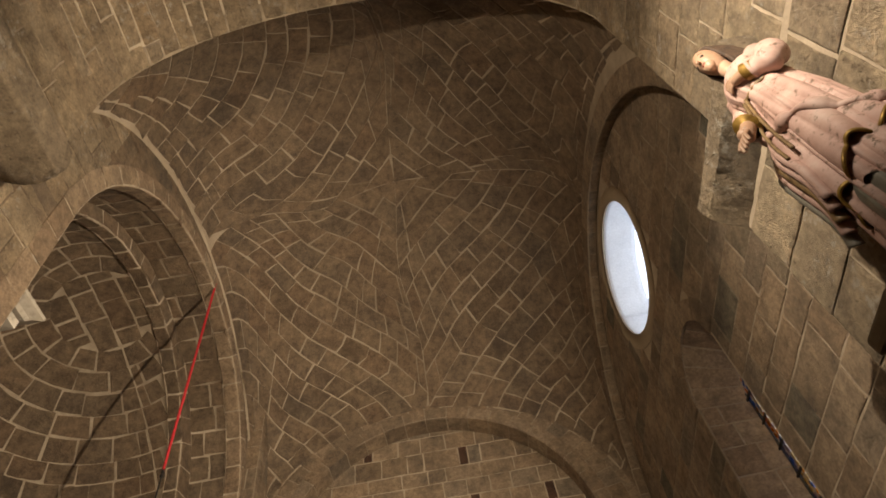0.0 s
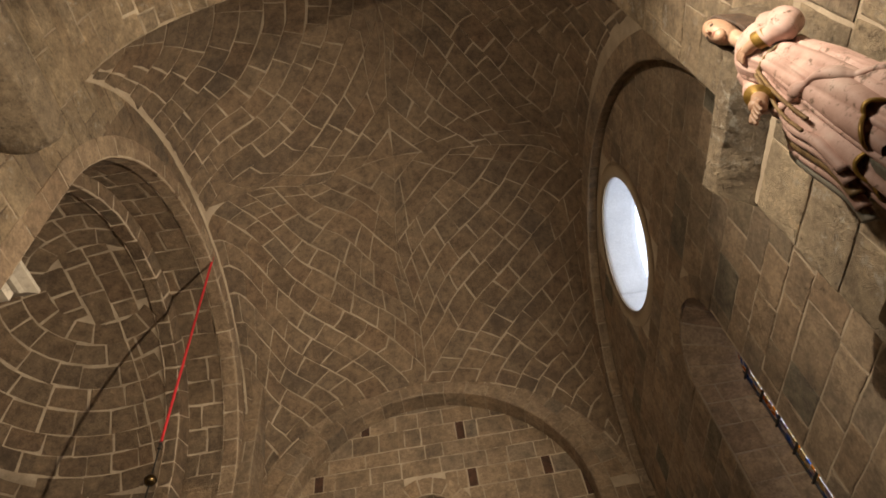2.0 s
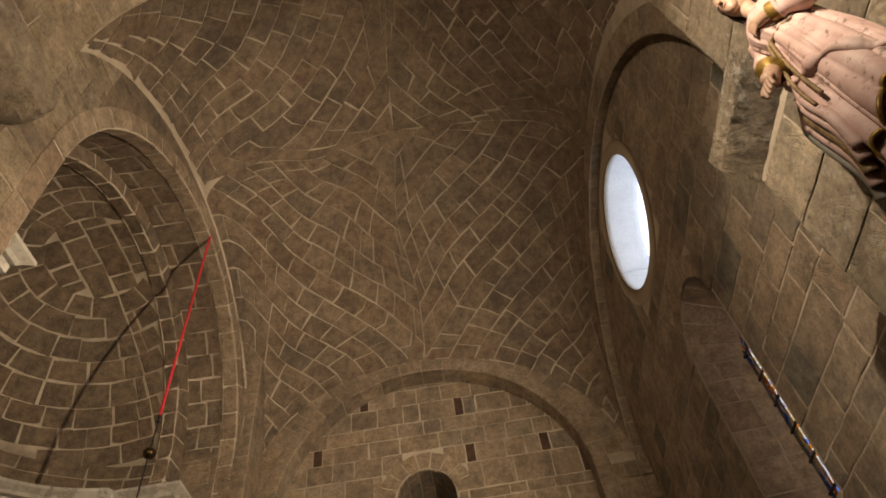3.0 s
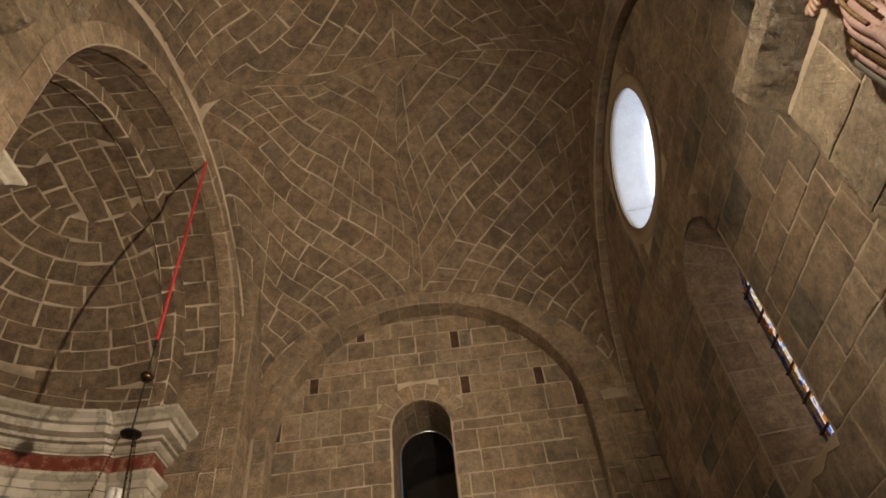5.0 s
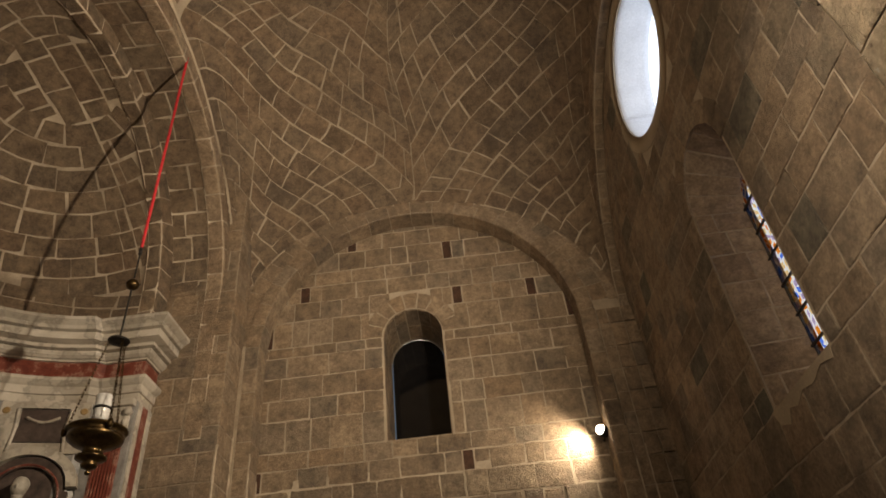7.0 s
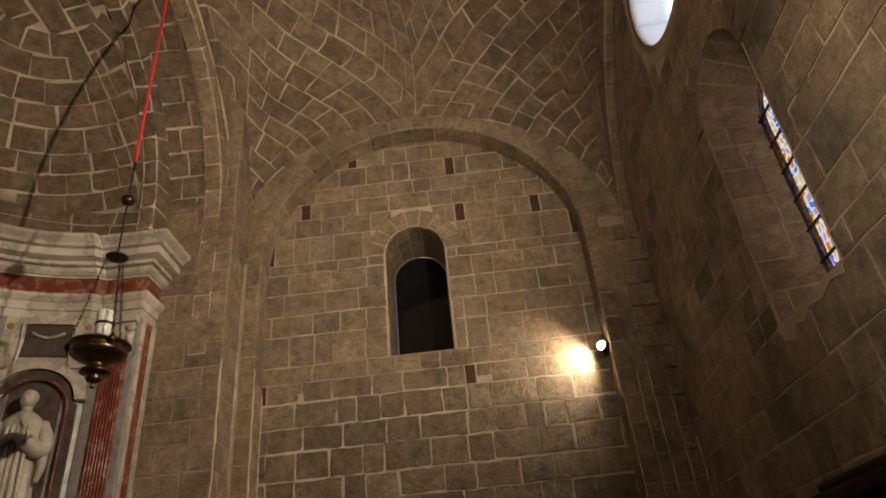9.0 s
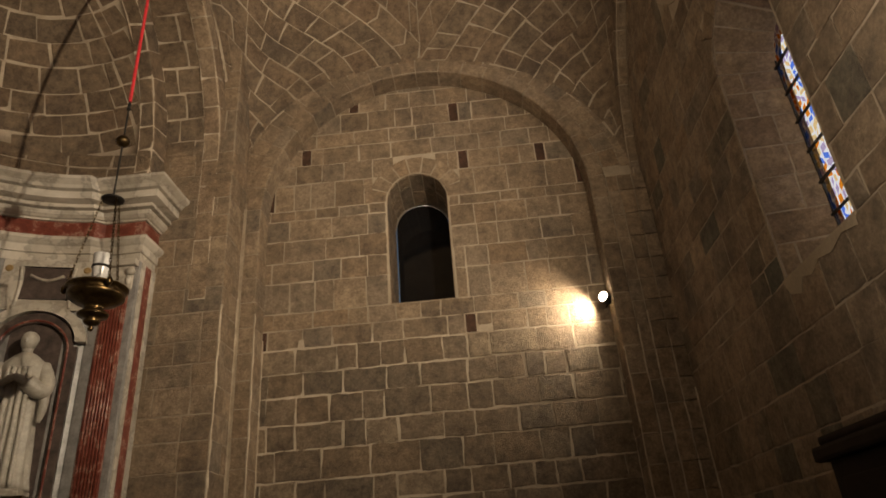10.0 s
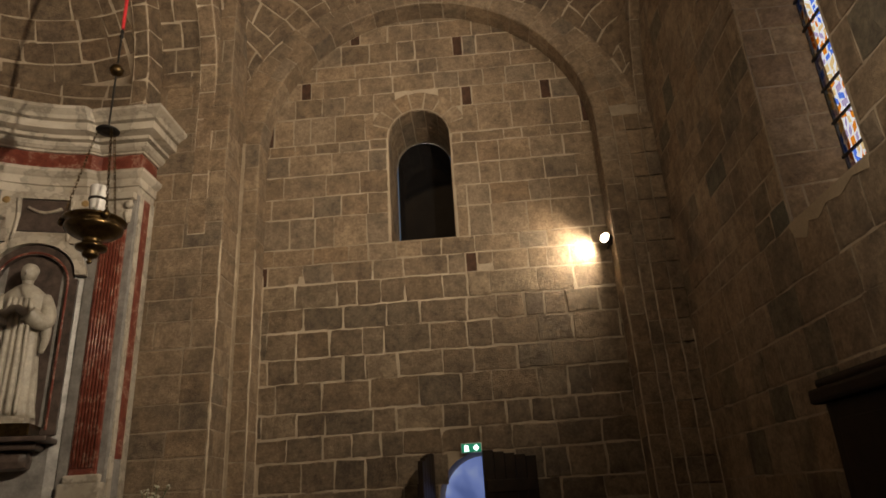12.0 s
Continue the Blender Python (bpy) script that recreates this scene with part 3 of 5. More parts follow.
def block_pier(name, label, xs, ys, zs_range, look_at, single, joined, seed, corner=0.02):
    """A pier or wall block, its four sides faced with ashlar."""
    pier = tagged(new(name), label, "pier", kind="structure")
    (x0, x1), (y0, y1), (z0, z1) = xs, ys, zs_range
    boxed("core", (x0, y0, z0), (x1, y1, z1), MORTAR, pier, "", 0.0)
    lay = Masonry(seed, 0.014, 0.008, 0.005)
    rows = heights(lay.rng, z0, z1, 0.26, 0.40)
    sides = [(lambda a, b: Vector((x0, a, b)), y0, y1, (x0 - 9, (y0 + y1) / 2, 4)), (lambda a, b: Vector((x1, a, b)), y0, y1, (x1 + 9, (y0 + y1) / 2, 4)),
             (lambda a, b: Vector((a, y0, b)), x0, x1, ((x0 + x1) / 2, y0 - 9, 4)), (lambda a, b: Vector((a, y1, b)), x0, x1, ((x0 + x1) / 2, y1 + 9, 4))]
    for f, a0, a1, aim in (sides[i] for i in look_at):
        for lo, hi in zip(rows, rows[1:]):
            lay.course(f, a0, a1, lo, hi, aim, (0.3, 0.7), 0.10, 3)
    lay.emit(pier, single, joined, 200, ((x0 + x1) / 2, (y0 + y1) / 2, 4.5))
    return pier


pier_right = block_pier("pier_right", "pale worn ashlar pier carrying the broad arch", (2.13, 3.4), (-2.0, YN), (4.3, 7.75), (0, 3), PALE_ONE, PALE_ALL, 21)
pier_foot = block_pier("pier_right_foot", "broad worn foot of the ashlar pier behind the statue", (1.74, 3.4), (-2.0, 2.40), (0, 4.07), (0, 3), PALE_ONE, PALE_ALL, 25)
pier_shoulder = block_pier("pier_right_shoulder", "worn upper courses of the ashlar pier behind the statue", (1.76, 3.4), (-2.0, 1.56), (4.07, 4.36), (0,), PALE_ONE, PALE_ALL, 27)
pier_left = block_pier("pier_left", "pale worn ashlar springer of the broad arch", (-3.6, -2.69), (-2.0, YN), (6.45, 7.75), (1, 3), PALE_ONE, PALE_ALL, 22)
# Here and on the near apse jamb, pale stone also carries the lamplight.
pier_left_foot = block_pier("pier_left_foot", "ashlar wall under the springer of the broad arch, lamplight put into its pale tone", (-3.9, -3.055), (-2.0, 2.30), (0, 6.45), (1,), PALE_ONE, PALE_ALL, 26)
pier_apse_far = block_pier("pier_apse_far", "ashlar jamb between apse and end wall", (-4.6, -2.85), (8.16, 9.3), (0, 9.4), (1, 2), STONE, STONES, 23)
pier_apse_near = block_pier("pier_apse_near", "ashlar jamb between apse and broad arch, lamplight put into its pale tone", (-4.6, -3.06), (2.3, 3.25), (0, 9.4), (1, 3), PALE_ONE, PALE_ALL, 24)

# ---- apse ----
AC, AS, AR = 5.70, 7.00, 2.45
apse = tagged(new("apse"), "apse with a ribbed arch and a half dome of ringed courses", "apse", kind="structure")
lay = Masonry(31, 0.024, 0.007, 0.012)
front_order = Masonry(33, 0.020, 0.007, 0.006)
arch_order(apse, front_order, AC, AS, AR, 5.0, XL, XL - 0.22, "x", 0.40, 0.24)
front_order.emit(apse, REVEAL, REVEAL, 60, (-3.2, 5.0, 9.0), "voussoir")
barrel = lambda a, b: Vector((b, AC + (AR + 0.02) * math.cos(a), AS + (AR + 0.02) * math.sin(a)))
sheet("barrel_bed", barrel, (0, math.pi), (XL - 0.2, -3.85), 40, 3, LIME, apse, "", 0.25, (-3.4, AC, AS))
for i in range(22):
    g = lambda a, b: barrel(b, a)
    lay.course(g, XL - 0.22, -3.80, math.pi * i / 22, math.pi * (i + 1) / 22, (-3.4, AC, AS), (0.3, 0.6), 10, 2)
span = Matrix(((0, 0, -1, XL - 0.012), (1, 0, 0, 0), (0, 1, 0, 0), (0, 0, 0, 1)))
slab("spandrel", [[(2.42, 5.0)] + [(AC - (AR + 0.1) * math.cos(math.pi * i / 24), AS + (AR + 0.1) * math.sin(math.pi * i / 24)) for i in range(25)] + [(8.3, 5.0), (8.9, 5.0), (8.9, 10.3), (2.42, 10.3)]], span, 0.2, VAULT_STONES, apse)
wall_l = lambda a, b: Vector((XL - 0.012, a, b))
zs = heights(lay.rng, 5.0, 10.0, 0.24, 0.34)
for lo, hi in zip(zs, zs[1:]):
    w = AR + 0.16 if hi < AS else math.sqrt(max((AR + 0.18) ** 2 - (hi - AS) ** 2, 0))
    for a0, a1 in free(2.45, 8.6, [(AC - w, AC + w)]):
        lay.course(wall_l, a0, a1, lo, hi, ROOM, (0.26, 0.5))
IC, IS, IR = 5.62, 7.02, 2.20
arch_order(apse, lay, IC, IS, IR, 5.0, -3.80, -4.0, "x", 0.34, 0.40)
DR = 2.225


def dome(a, b):
    """Half dome: a turns round the pole, b falls from the top of the back."""
    k = math.sin(b)
    return Vector((-3.98 - DR * k * math.sin(a), IC + DR * k * math.cos(a), IS + DR * math.cos(b)))


POLE = Vector((-0.25, 0.10, 0.96)).normalized()
SIDE_A = (Vector((0, 1, 0)) - POLE * POLE.y).normalized()
SIDE_B = POLE.cross(SIDE_A)


def eye_dome(a, b):
    """The half dome in rings round a pole tilted towards the back."""
    d = POLE * math.cos(b) + (SIDE_A * math.cos(a) + SIDE_B * math.sin(a)) * math.sin(b)
    return Vector((-3.98, IC, IS)) + d * DR


back = lambda a, b: Vector((-3.98 - DR * math.sin(a), IC + DR * math.cos(a), b))
sheet("half_dome_bed", dome, (0, math.pi), (0.001, math.pi / 2), 40, 20, LIME, apse, "", 0.25, (-3.98, IC, IS))
sheet("apse_wall_bed", back, (0, math.pi), (0.0, IS), 40, 4, LIME, apse, "", 0.25, (-3.98, IC, 3.5))
def cap(a, b):
    """The small field of straight courses that closes the rings."""
    return Vector((-3.98, IC, IS)) + (POLE + SIDE_A * a + SIDE_B * b).normalized() * DR


CAP = 0.30
for k in range(4):
    lo, hi = CAP * (k - 2) / 2, CAP * (k - 1) / 2
    w = math.sqrt(CAP ** 2 - ((lo + hi) / 2) ** 2)
    lay.course(cap, -w, w, lo, hi, (-3.98, IC, IS), (0.26, 0.5), 0.2)
b = math.atan(CAP)
while b < 2.3:
    h = lay.rng.uniform(0.24, 0.34) / DR
    n = 90
    ok = [eye_dome(2 * math.pi * i / n, b + h / 2) for i in range(n + 1)]
    start = None
    for i in range(n + 1):
        inside = ok[i].x < -3.98 and ok[i].z > IS
        if inside and start is None:
            start = i
        if start is not None and (not inside or i == n):
            lay.course(eye_dome, 2 * math.pi * start / n, 2 * math.pi * (i if i == n else i - 0.3) / n, b, b + h, (-3.98, IC, IS), (0.28, 0.52), 0.2)
            start = None
    b += h
zs = heights(lay.rng, 0.0, IS, 0.28, 0.36)
for lo, hi in zip(zs, zs[1:]):
    lay.course(back, 0, math.pi, lo, hi, (-3.98, IC, (lo + hi) / 2), (0.35, 0.6), 0.2)
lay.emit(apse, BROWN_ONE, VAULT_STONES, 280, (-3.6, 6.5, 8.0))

# ---- floor; nave walls behind the camera and roof slab, unseen, added against sky light ----
floor = tagged(boxed("floor", (-7, -6, -0.2), (4.4, 10.2, 0.0), FLOOR, None, "", 0.0), "worn grey-brown stone floor", "floor", kind="structure")
for nm, lo, hi in (("wall_nave_back", (-7, -6.3, 0), (4.4, -6.0, 14)), ("wall_nave_left", (-7.3, -6, 0), (-7.0, 10.2, 14)), ("wall_nave_right", (4.4, -6, 0), (4.7, 10.2, 14))):
    tagged(boxed(nm, lo, hi, PLASTER, None, "", 0.0), "plain wall added out of view to close off the nave", "wall", kind="structure")
tagged(boxed("closing_slab", (-7.3, -6.3, 14), (4.7, 10.2, 14.3), PLASTER, None, "", 0.0), "plain slab added out of view to close off the top", "roof", kind="structure")

# ---- openings ----
window_far = tagged(new("window_1"), "deep round-headed window with a black night pane", "window", kind="structure")
w0, w1, wz, ws = WIN


def arch_plate(name, x0, x1, z0, spring, m, thick, mat, parent, label=""):
    return slab(name, [arch_loop(x0, x1, z0, spring, 20)], m, thick, mat, parent, label)


arch_plate("pane", w0 + 0.03, w1 - 0.03, wz + 0.03, ws, Matrix(((1, 0, 0, 0), (0, 0, 1, 9.90), (0, 1, 0, 0), (0, 0, 0, 1))), 0.02, BLACK_GLASS, window_far, "black night glass")
frame_l = [(w0 + 0.03, 9.885, wz + 0.03), (w0 + 0.03, 9.885, ws)] + [((w0 + w1) / 2 - (w1 - w0 - 0.06) / 2 * math.cos(math.pi * i / 20), 9.885, ws + (w1 - w0 - 0.06) / 2 * math.sin(math.pi * i / 20)) for i in range(1, 20)] + [(w1 - 0.03, 9.885, ws), (w1 - 0.03, 9.885, wz + 0.03)]
STEEL = plain_material("bright_steel", (0.45, 0.46, 0.48), (0.65, 0.66, 0.68), 20, 0.25, 1.0, 0.0005)
part("window_frame", tube(frame_l, 0.004, 6), STEEL, window_far, "thin steel edging")
lay = Masonry(41, 0.012, 0.006, 0.004)
rev = lambda a, b: Vector(((w0 + w1) / 2 + ((w1 - w0) / 2 - 0.004) * math.cos(b), a, ws + ((w1 - w0) / 2 - 0.004) * math.sin(b)))
for i in range(7):
    lay.course(rev, YF + 0.01, 9.88, math.pi * i / 7, math.pi * (i + 1) / 7, ((w0 + w1) / 2, 9.4, ws), (0.35, 0.6), 10, 2)
zs = heights(lay.rng, wz, ws, 0.28, 0.38)
for lo, hi in zip(zs, zs[1:]):
    for xx in (w0 + 0.004, w1 - 0.004):
        lay.course(lambda a, b: Vector((xx, a, b)), YF + 0.01, 9.88, lo, hi, ((w0 + w1) / 2, 9.4, 5.8), (0.35, 0.6))
lay.emit(window_far, STONE, STONES, 60, (0, 9, 6))
boxed("window_sill", (w0 + 0.006, YF + 0.004, wz - 0.05), (w1 - 0.006, 9.9, wz + 0.012), STONE, window_far, "rough stone sill", 0.006)

oculus = tagged(new("window_2"), "round oculus with a whitewashed reveal and daylit glass", "window", kind="structure")
sleeve = lambda a, b: Vector((b, OC_Y + OC_R * (0.975 - 0.05 * (b - XR)) * math.cos(a), OC_Z + OC_R * (0.975 - 0.05 * (b - XR)) * math.sin(a)))
sheet("reveal", sleeve, (0, 2 * math.pi), (XR - 0.003, XR + 0.46), 80, 6, WHITE_PLASTER, oculus, "whitewashed reveal", 0.03, (XR + 0.4, OC_Y, OC_Z))
part("pane", lathe([(0.0, 0.0), (OC_R, 0.0), (OC_R, 0.02), (0.0, 0.02)], 40, Matrix.Translation((XR + 0.47, OC_Y, OC_Z)) @ pose(0, 0, 0, 0, 90, 0)), DAY, oculus, "bright milky glass")
lamp("oculus_daylight", "AREA", (XR + 0.45, OC_Y, OC_Z), (0, OC_Y, OC_Z), 3.5, (0.84, 0.91, 1.0), 1.3)
bpy.data.lights["oculus_daylight"].shape = "DISK"

lancet = tagged(new("window_3"), "narrow round-headed lancet with stained glass in a splayed reveal", "window", kind="structure")
l0, l1, lz, ls = LAN
GX = 3.06
lc, lr = (l0 + l1) / 2, (l1 - l0) / 2
k_in = lambda a: 1 - 0.27 * (a - XR) / (GX - XR)
splay_top = lambda a, b: Vector((a, lc + lr * k_in(a) * math.cos(b), ls - 0.25 * (a - XR) + lr * k_in(a) * math.sin(b)))
sheet("reveal_head", splay_top, (XR, GX + 0.05), (0, math.pi), 3, 20, MORTAR, lancet, "", 0.02, (2.9, lc, ls))
lay = Masonry(43, 0.014, 0.006, 0.004)
for i in range(7):
    lay.course(splay_top, XR + 0.005, GX, math.pi * i / 7, math.pi * (i + 1) / 7, (2.9, lc, ls), (0.8, 1.2), 10, 2)
for sg in (-1, 1):
    jamb = lambda a, b: Vector((a, lc + sg * lr * k_in(a), b - 0.25 * (a - XR) * (b - lz) / (ls - lz)))
    sheet("reveal_jamb", jamb, (XR, GX + 0.05), (lz, ls), 2, 4, MORTAR, lancet, "", 0.02, (2.9, lc, 5))
    zs = heights(lay.rng, lz, ls, 0.27, 0.40)
    for lo, hi in zip(zs, zs[1:]):
        lay.course(jamb, XR + 0.005, GX, lo, hi, (2.9, lc, 5), (0.28, 0.55))
lay.emit(lancet, REVEAL, REVEAL, 80, (2.6, 5.5, 5))
sill = lambda a, b: Vector((a, lc + b * lr * k_in(a), lz + 0.015 + 0.75 * (a - XR)))
sheet("window_sill", sill, (XR - 0.002, GX + 0.05), (-1, 1), 3, 3, PLASTER, lancet, "plastered sloping sill", 0.05, (2.9, lc, 6))
GLASS = {}
for nm, c in (("amber", (0.85, 0.30, 0.02)), ("blue", (0.12, 0.26, 0.85)), ("cream", (0.90, 0.68, 0.32)), ("violet", (0.55, 0.45, 0.62)), ("green", (0.20, 0.55, 0.35))):
    GLASS[nm], tree, b = material("glass_" + nm, 0.15)
    clear = tree.nodes.new("ShaderNodeBsdfTransparent")
    clear.inputs[0].default_value = (*c, 1)
    both = tree.nodes.new("ShaderNodeMixShader")
    both.inputs[0].default_value = 0.12
    tree.links.new(clear.outputs[0], both.inputs[1])
    tree.links.new(b.outputs[0], both.inputs[2])
    tree.links.new(both.outputs[0], tree.nodes["Material Output"].inputs[0])
    b.inputs["Base Color"].default_value = (*[0.4 * v for v in c], 1)
rng = random.Random(77)
gw = lr * 0.73
zz = lz + 0.24
kinds = ["amber", "blue", "cream", "cream", "violet", "blue", "amber", "cream", "violet"]
while zz < ls + 0.15:
    h = rng.uniform(0.055, 0.09)
    yy = lc - gw
    while yy < lc + gw - 0.02:
        w = rng.uniform(0.045, 0.10)
        lean = rng.uniform(-0.03, 0.03)
        y1 = min(yy + w, lc + gw)
        raw("glass_piece", [(GX, yy + 0.007, zz + 0.007 + lean), (GX, y1 - 0.007, zz + 0.007 - lean), (GX, y1 - 0.007, zz + h - 0.007 - lean), (GX, yy + 0.007, zz + h - 0.007 + lean)], [(0, 1, 2, 3)], GLASS[rng.choice(kinds)], lancet)
        yy = y1
    zz += h
boxed("lead_border", (GX - 0.012, lc - gw - 0.02, lz), (GX + 0.012, lc - gw + 0.012, ls + 0.2), IRON, lancet, "", 0.0)
boxed("lead_border", (GX - 0.012, lc + gw - 0.012, lz), (GX + 0.012, lc + gw + 0.004, ls + 0.2), IRON, lancet, "", 0.0)
for k in range(7):
    boxed("saddle_bar", (GX - 0.03, lc - gw, lz + 0.15 + 0.3 * k), (GX - 0.012, lc + gw + 0.02, lz + 0.17 + 0.3 * k), IRON, lancet, "", 0.0)
SKY = glow("evening_sky", (0.86, 0.90, 1.0), 0.62)
tagged(boxed("backdrop_lancet", (3.62, 3.0, 2.0), (3.66, 9.0, 9.6), SKY, None, "", 0.0), "pale evening sky outside the lancet", "sky", kind="structure")

# plaster patch under the lancet
slab("plaster_patch", [[(5.97, 3.69), (5.90, 3.56), (5.74, 3.50), (5.66, 3.60), (5.52, 3.56), (5.38, 3.62), (5.20, 3.585), (5.02, 3.64), (4.84, 3.60), (4.82, 3.69)]], Matrix(((0, 0, 1, XR - 0.013), (1, 0, 0, 0), (0, 1, 0, 0), (0, 0, 0, 1))), 0.02, PLASTER, wall_window, "pale plaster repair")

# door in the far wall
door = tagged(new("door_1"), "arched doorway with dark plank leaves swung into the church", "door", kind="structure")
for nm, x0, x1, hinge, turn in (("door_leaf", 0.0, 0.62, 0.66, 14), ("door_leaf", 0.0, 0.52, -0.52, 100)):
    sgn = -1 if hinge > 0 else 1
    leaf = new(nm)
    leaf.parent = door
    leaf.matrix_world = pose(hinge, 8.97, 0, 0, 0, -turn * sgn)
    for k in range(5):
        a, b = x1 * k / 5, x1 * (k + 1) / 5
        top = 2.36 - (0.12 * ((k + 0.5) / 5) ** 2 if hinge < 0 else 0.10 * (1 - (k + 0.5) / 5))
        boxed("plank", (min(sgn * a, sgn * b) + 0.002, -0.03, 0.02), (max(sgn * a, sgn * b) - 0.002, 0.025, top), DARK_WOOD, leaf, "", 0.004)
    for hz in (0.5, 1.9):
        boxed("ledge", (min(0.02 * sgn, (x1 - 0.02) * sgn), -0.05, hz), (max(0.02 * sgn, (x1 - 0.02) * sgn), -0.03, hz + 0.13), DARK_WOOD, leaf, "", 0.004)
tagged(boxed("backdrop_door", (-2.0, 11.6, -0.1), (2.2, 11.64, 3.4), DOOR_DAY, None, "", 0.0), "blue evening light beyond the doorway", "sky", kind="structure")
tagged(boxed("outer_ground", (-2.0, 10.2, -0.2), (2.2, 11.6, -0.02), FLOOR, None, "", 0.0), "paving outside the door", "ground", kind="structure")
lamp("doorway_daylight", "AREA", (0.05, 10.6, 1.9), (0.05, 9.0, 1.6), 2, (0.35, 0.48, 1.0), 1.0)

# ---- emergency exit sign ----
sign = thing("exit_sign", "small lit green emergency exit sign on the wall above the door", "sign", (-0.06, 8.955, 2.34))
sign.scale = (0.8, 0.8, 0.8)
boxed("casing", (-0.15, -0.03, 0.0), (0.15, 0.03, 0.135), plain_material("white_plastic", (0.6, 0.6, 0.6), (0.7, 0.7, 0.7), 8, 0.5), sign, "", 0.006)
boxed("green_panel", (-0.14, -0.036, 0.01), (0.14, -0.031, 0.125), EXIT_GREEN, sign, "lit green panel", 0.0)
for cx, pts in ((-0.07, [(-0.03, 0.02), (0.0, 0.02), (0.01, 0.04), (0.02, 0.02), (0.04, 0.02), (0.025, 0.07), (0.03, 0.09), (0.0, 0.115), (-0.03, 0.095)]), (0.07, [(-0.045, 0.068), (0.0, 0.02), (0.045, 0.068), (0.0, 0.115)])):
    m = Matrix(((1, 0, 0, cx), (0, 0, -1, -0.0362), (0, 1, 0, 0), (0, 0, 0, 1)))
    slab("pictogram", [pts], m, 0.002, EXIT_WHITE, sign, "white pictogram")

# ---- floodlight ----
flood = thing("floodlight", "small round floodlight on an iron bracket glaring from the wall", "floodlight", (1.820, 8.82, 4.785))
aim = look((0, 0, 0), (-0.75, -0.62, 0.2)) @ Matrix.Scale(1.1, 4)
part("housing", lathe([(0.0, 0.10), (0.035, 0.10), (0.06, 0.07), (0.068, 0.0), (0.062, -0.03), (0.056, -0.03), (0.05, 0.0), (0.0, 0.01)], 20, aim), IRON, flood)
part("lens", lathe([(0.0, -0.075), (0.03, -0.068), (0.05, -0.045), (0.056, -0.02), (0.05, 0.0), (0.0, 0.0)], 20, aim), LAMP_GLOW, flood, "glaring lens", True)
part("bracket", tube([(0, 0.02, -0.02), (0.03, 0.06, -0.07), (0.03, 0.17, -0.07)], 0.011), IRON, flood)

# ---- hanging sanctuary lamp ----
LX, LY = -3.06, 6.01
hang = thing("sanctuary_lamp", "brass sanctuary lamp with white glass hung on a red cord", "lamp", (LX, LY, 4.2))
Z = lambda z: z - 4.2
part("cord", tube([(0.0, 0.0, Z(9.56 - 3.3 * i / 40)) for i in range(41)], 0.016, 7), RED_CORD, hang, "red twisted cord")
part("cord_hook", tube([(-0.0, 0.0, Z(9.54)), (-0.0, 0.0, Z(9.62)), (-0.1, 0.05, Z(9.66)), (-0.2, 0.1, Z(9.64))], 0.014), IRON, hang)
part("chain_rod", tube([(0, 0, Z(6.27)), (0, 0, Z(5.15))], 0.009), IRON, hang)
part("knot", lathe([(0.0, 0.05), (0.018, 0.035), (0.014, 0.0), (0.022, -0.03), (0.0, -0.06)], 10, Matrix.Translation((0, 0, Z(6.2)))), IRON, hang)
part("ball", lathe([(0.012, 0.075), (0.03, 0.06), (0.055, 0.035), (0.068, 0.0), (0.055, -0.035), (0.03, -0.055), (0.0, -0.062)], 20, Matrix.Translation((0, 0, Z(5.78)))), BRONZE, hang, "turned brass ball", True)
part("canopy", lathe([(0.0, 0.06), (0.02, 0.055), (0.03, 0.03), (0.09, 0.012), (0.10, 0.0), (0.095, -0.012), (0.04, -0.012), (0.0, -0.01)], 24, Matrix.Translation((0, 0, Z(5.13)))), IRON, hang, "", True)
BOWL = [(0.0, -0.50), (0.02, -0.49), (0.026, -0.465), (0.012, -0.45), (0.03, -0.43), (0.06, -0.415), (0.075, -0.385), (0.06, -0.36), (0.085, -0.34), (0.13, -0.325), (0.135, -0.295), (0.10, -0.275), (0.085, -0.24), (0.10, -0.20), (0.19, -0.16), (0.245, -0.11), (0.25, -0.06), (0.225, -0.03), (0.26, -0.012), (0.275, 0.0), (0.27, 0.018), (0.24, 0.02), (0.20, -0.02), (0.0, -0.06)]
bowl = part("bowl", lathe([(0.92 * r, 0.76 * h) for r, h in BOWL], 40, Matrix.Translation((0, 0, Z(4.23)))), BRONZE, hang, "gadrooned dark brass bowl", True)
GLASS_WHITE = plain_material("opal_glass", (0.62, 0.60, 0.58), (0.74, 0.72, 0.70), 6, 0.15, 0.0, 0.0)
cup = part("glass_cup", lathe([(0.0, -0.09), (0.045, -0.085), (0.062, -0.04), (0.068, 0.05), (0.075, 0.16), (0.07, 0.16), (0.06, 0.05), (0.0, 0.03)], 24, Matrix.Translation((0, 0, Z(4.40)))), GLASS_WHITE, hang, "white glass cup", True)
part("collar", lathe([(0.066, 0.03), (0.076, 0.035), (0.076, 0.05), (0.068, 0.055)], 24, Matrix.Translation((0, 0, Z(4.40)))), IRON, cup)
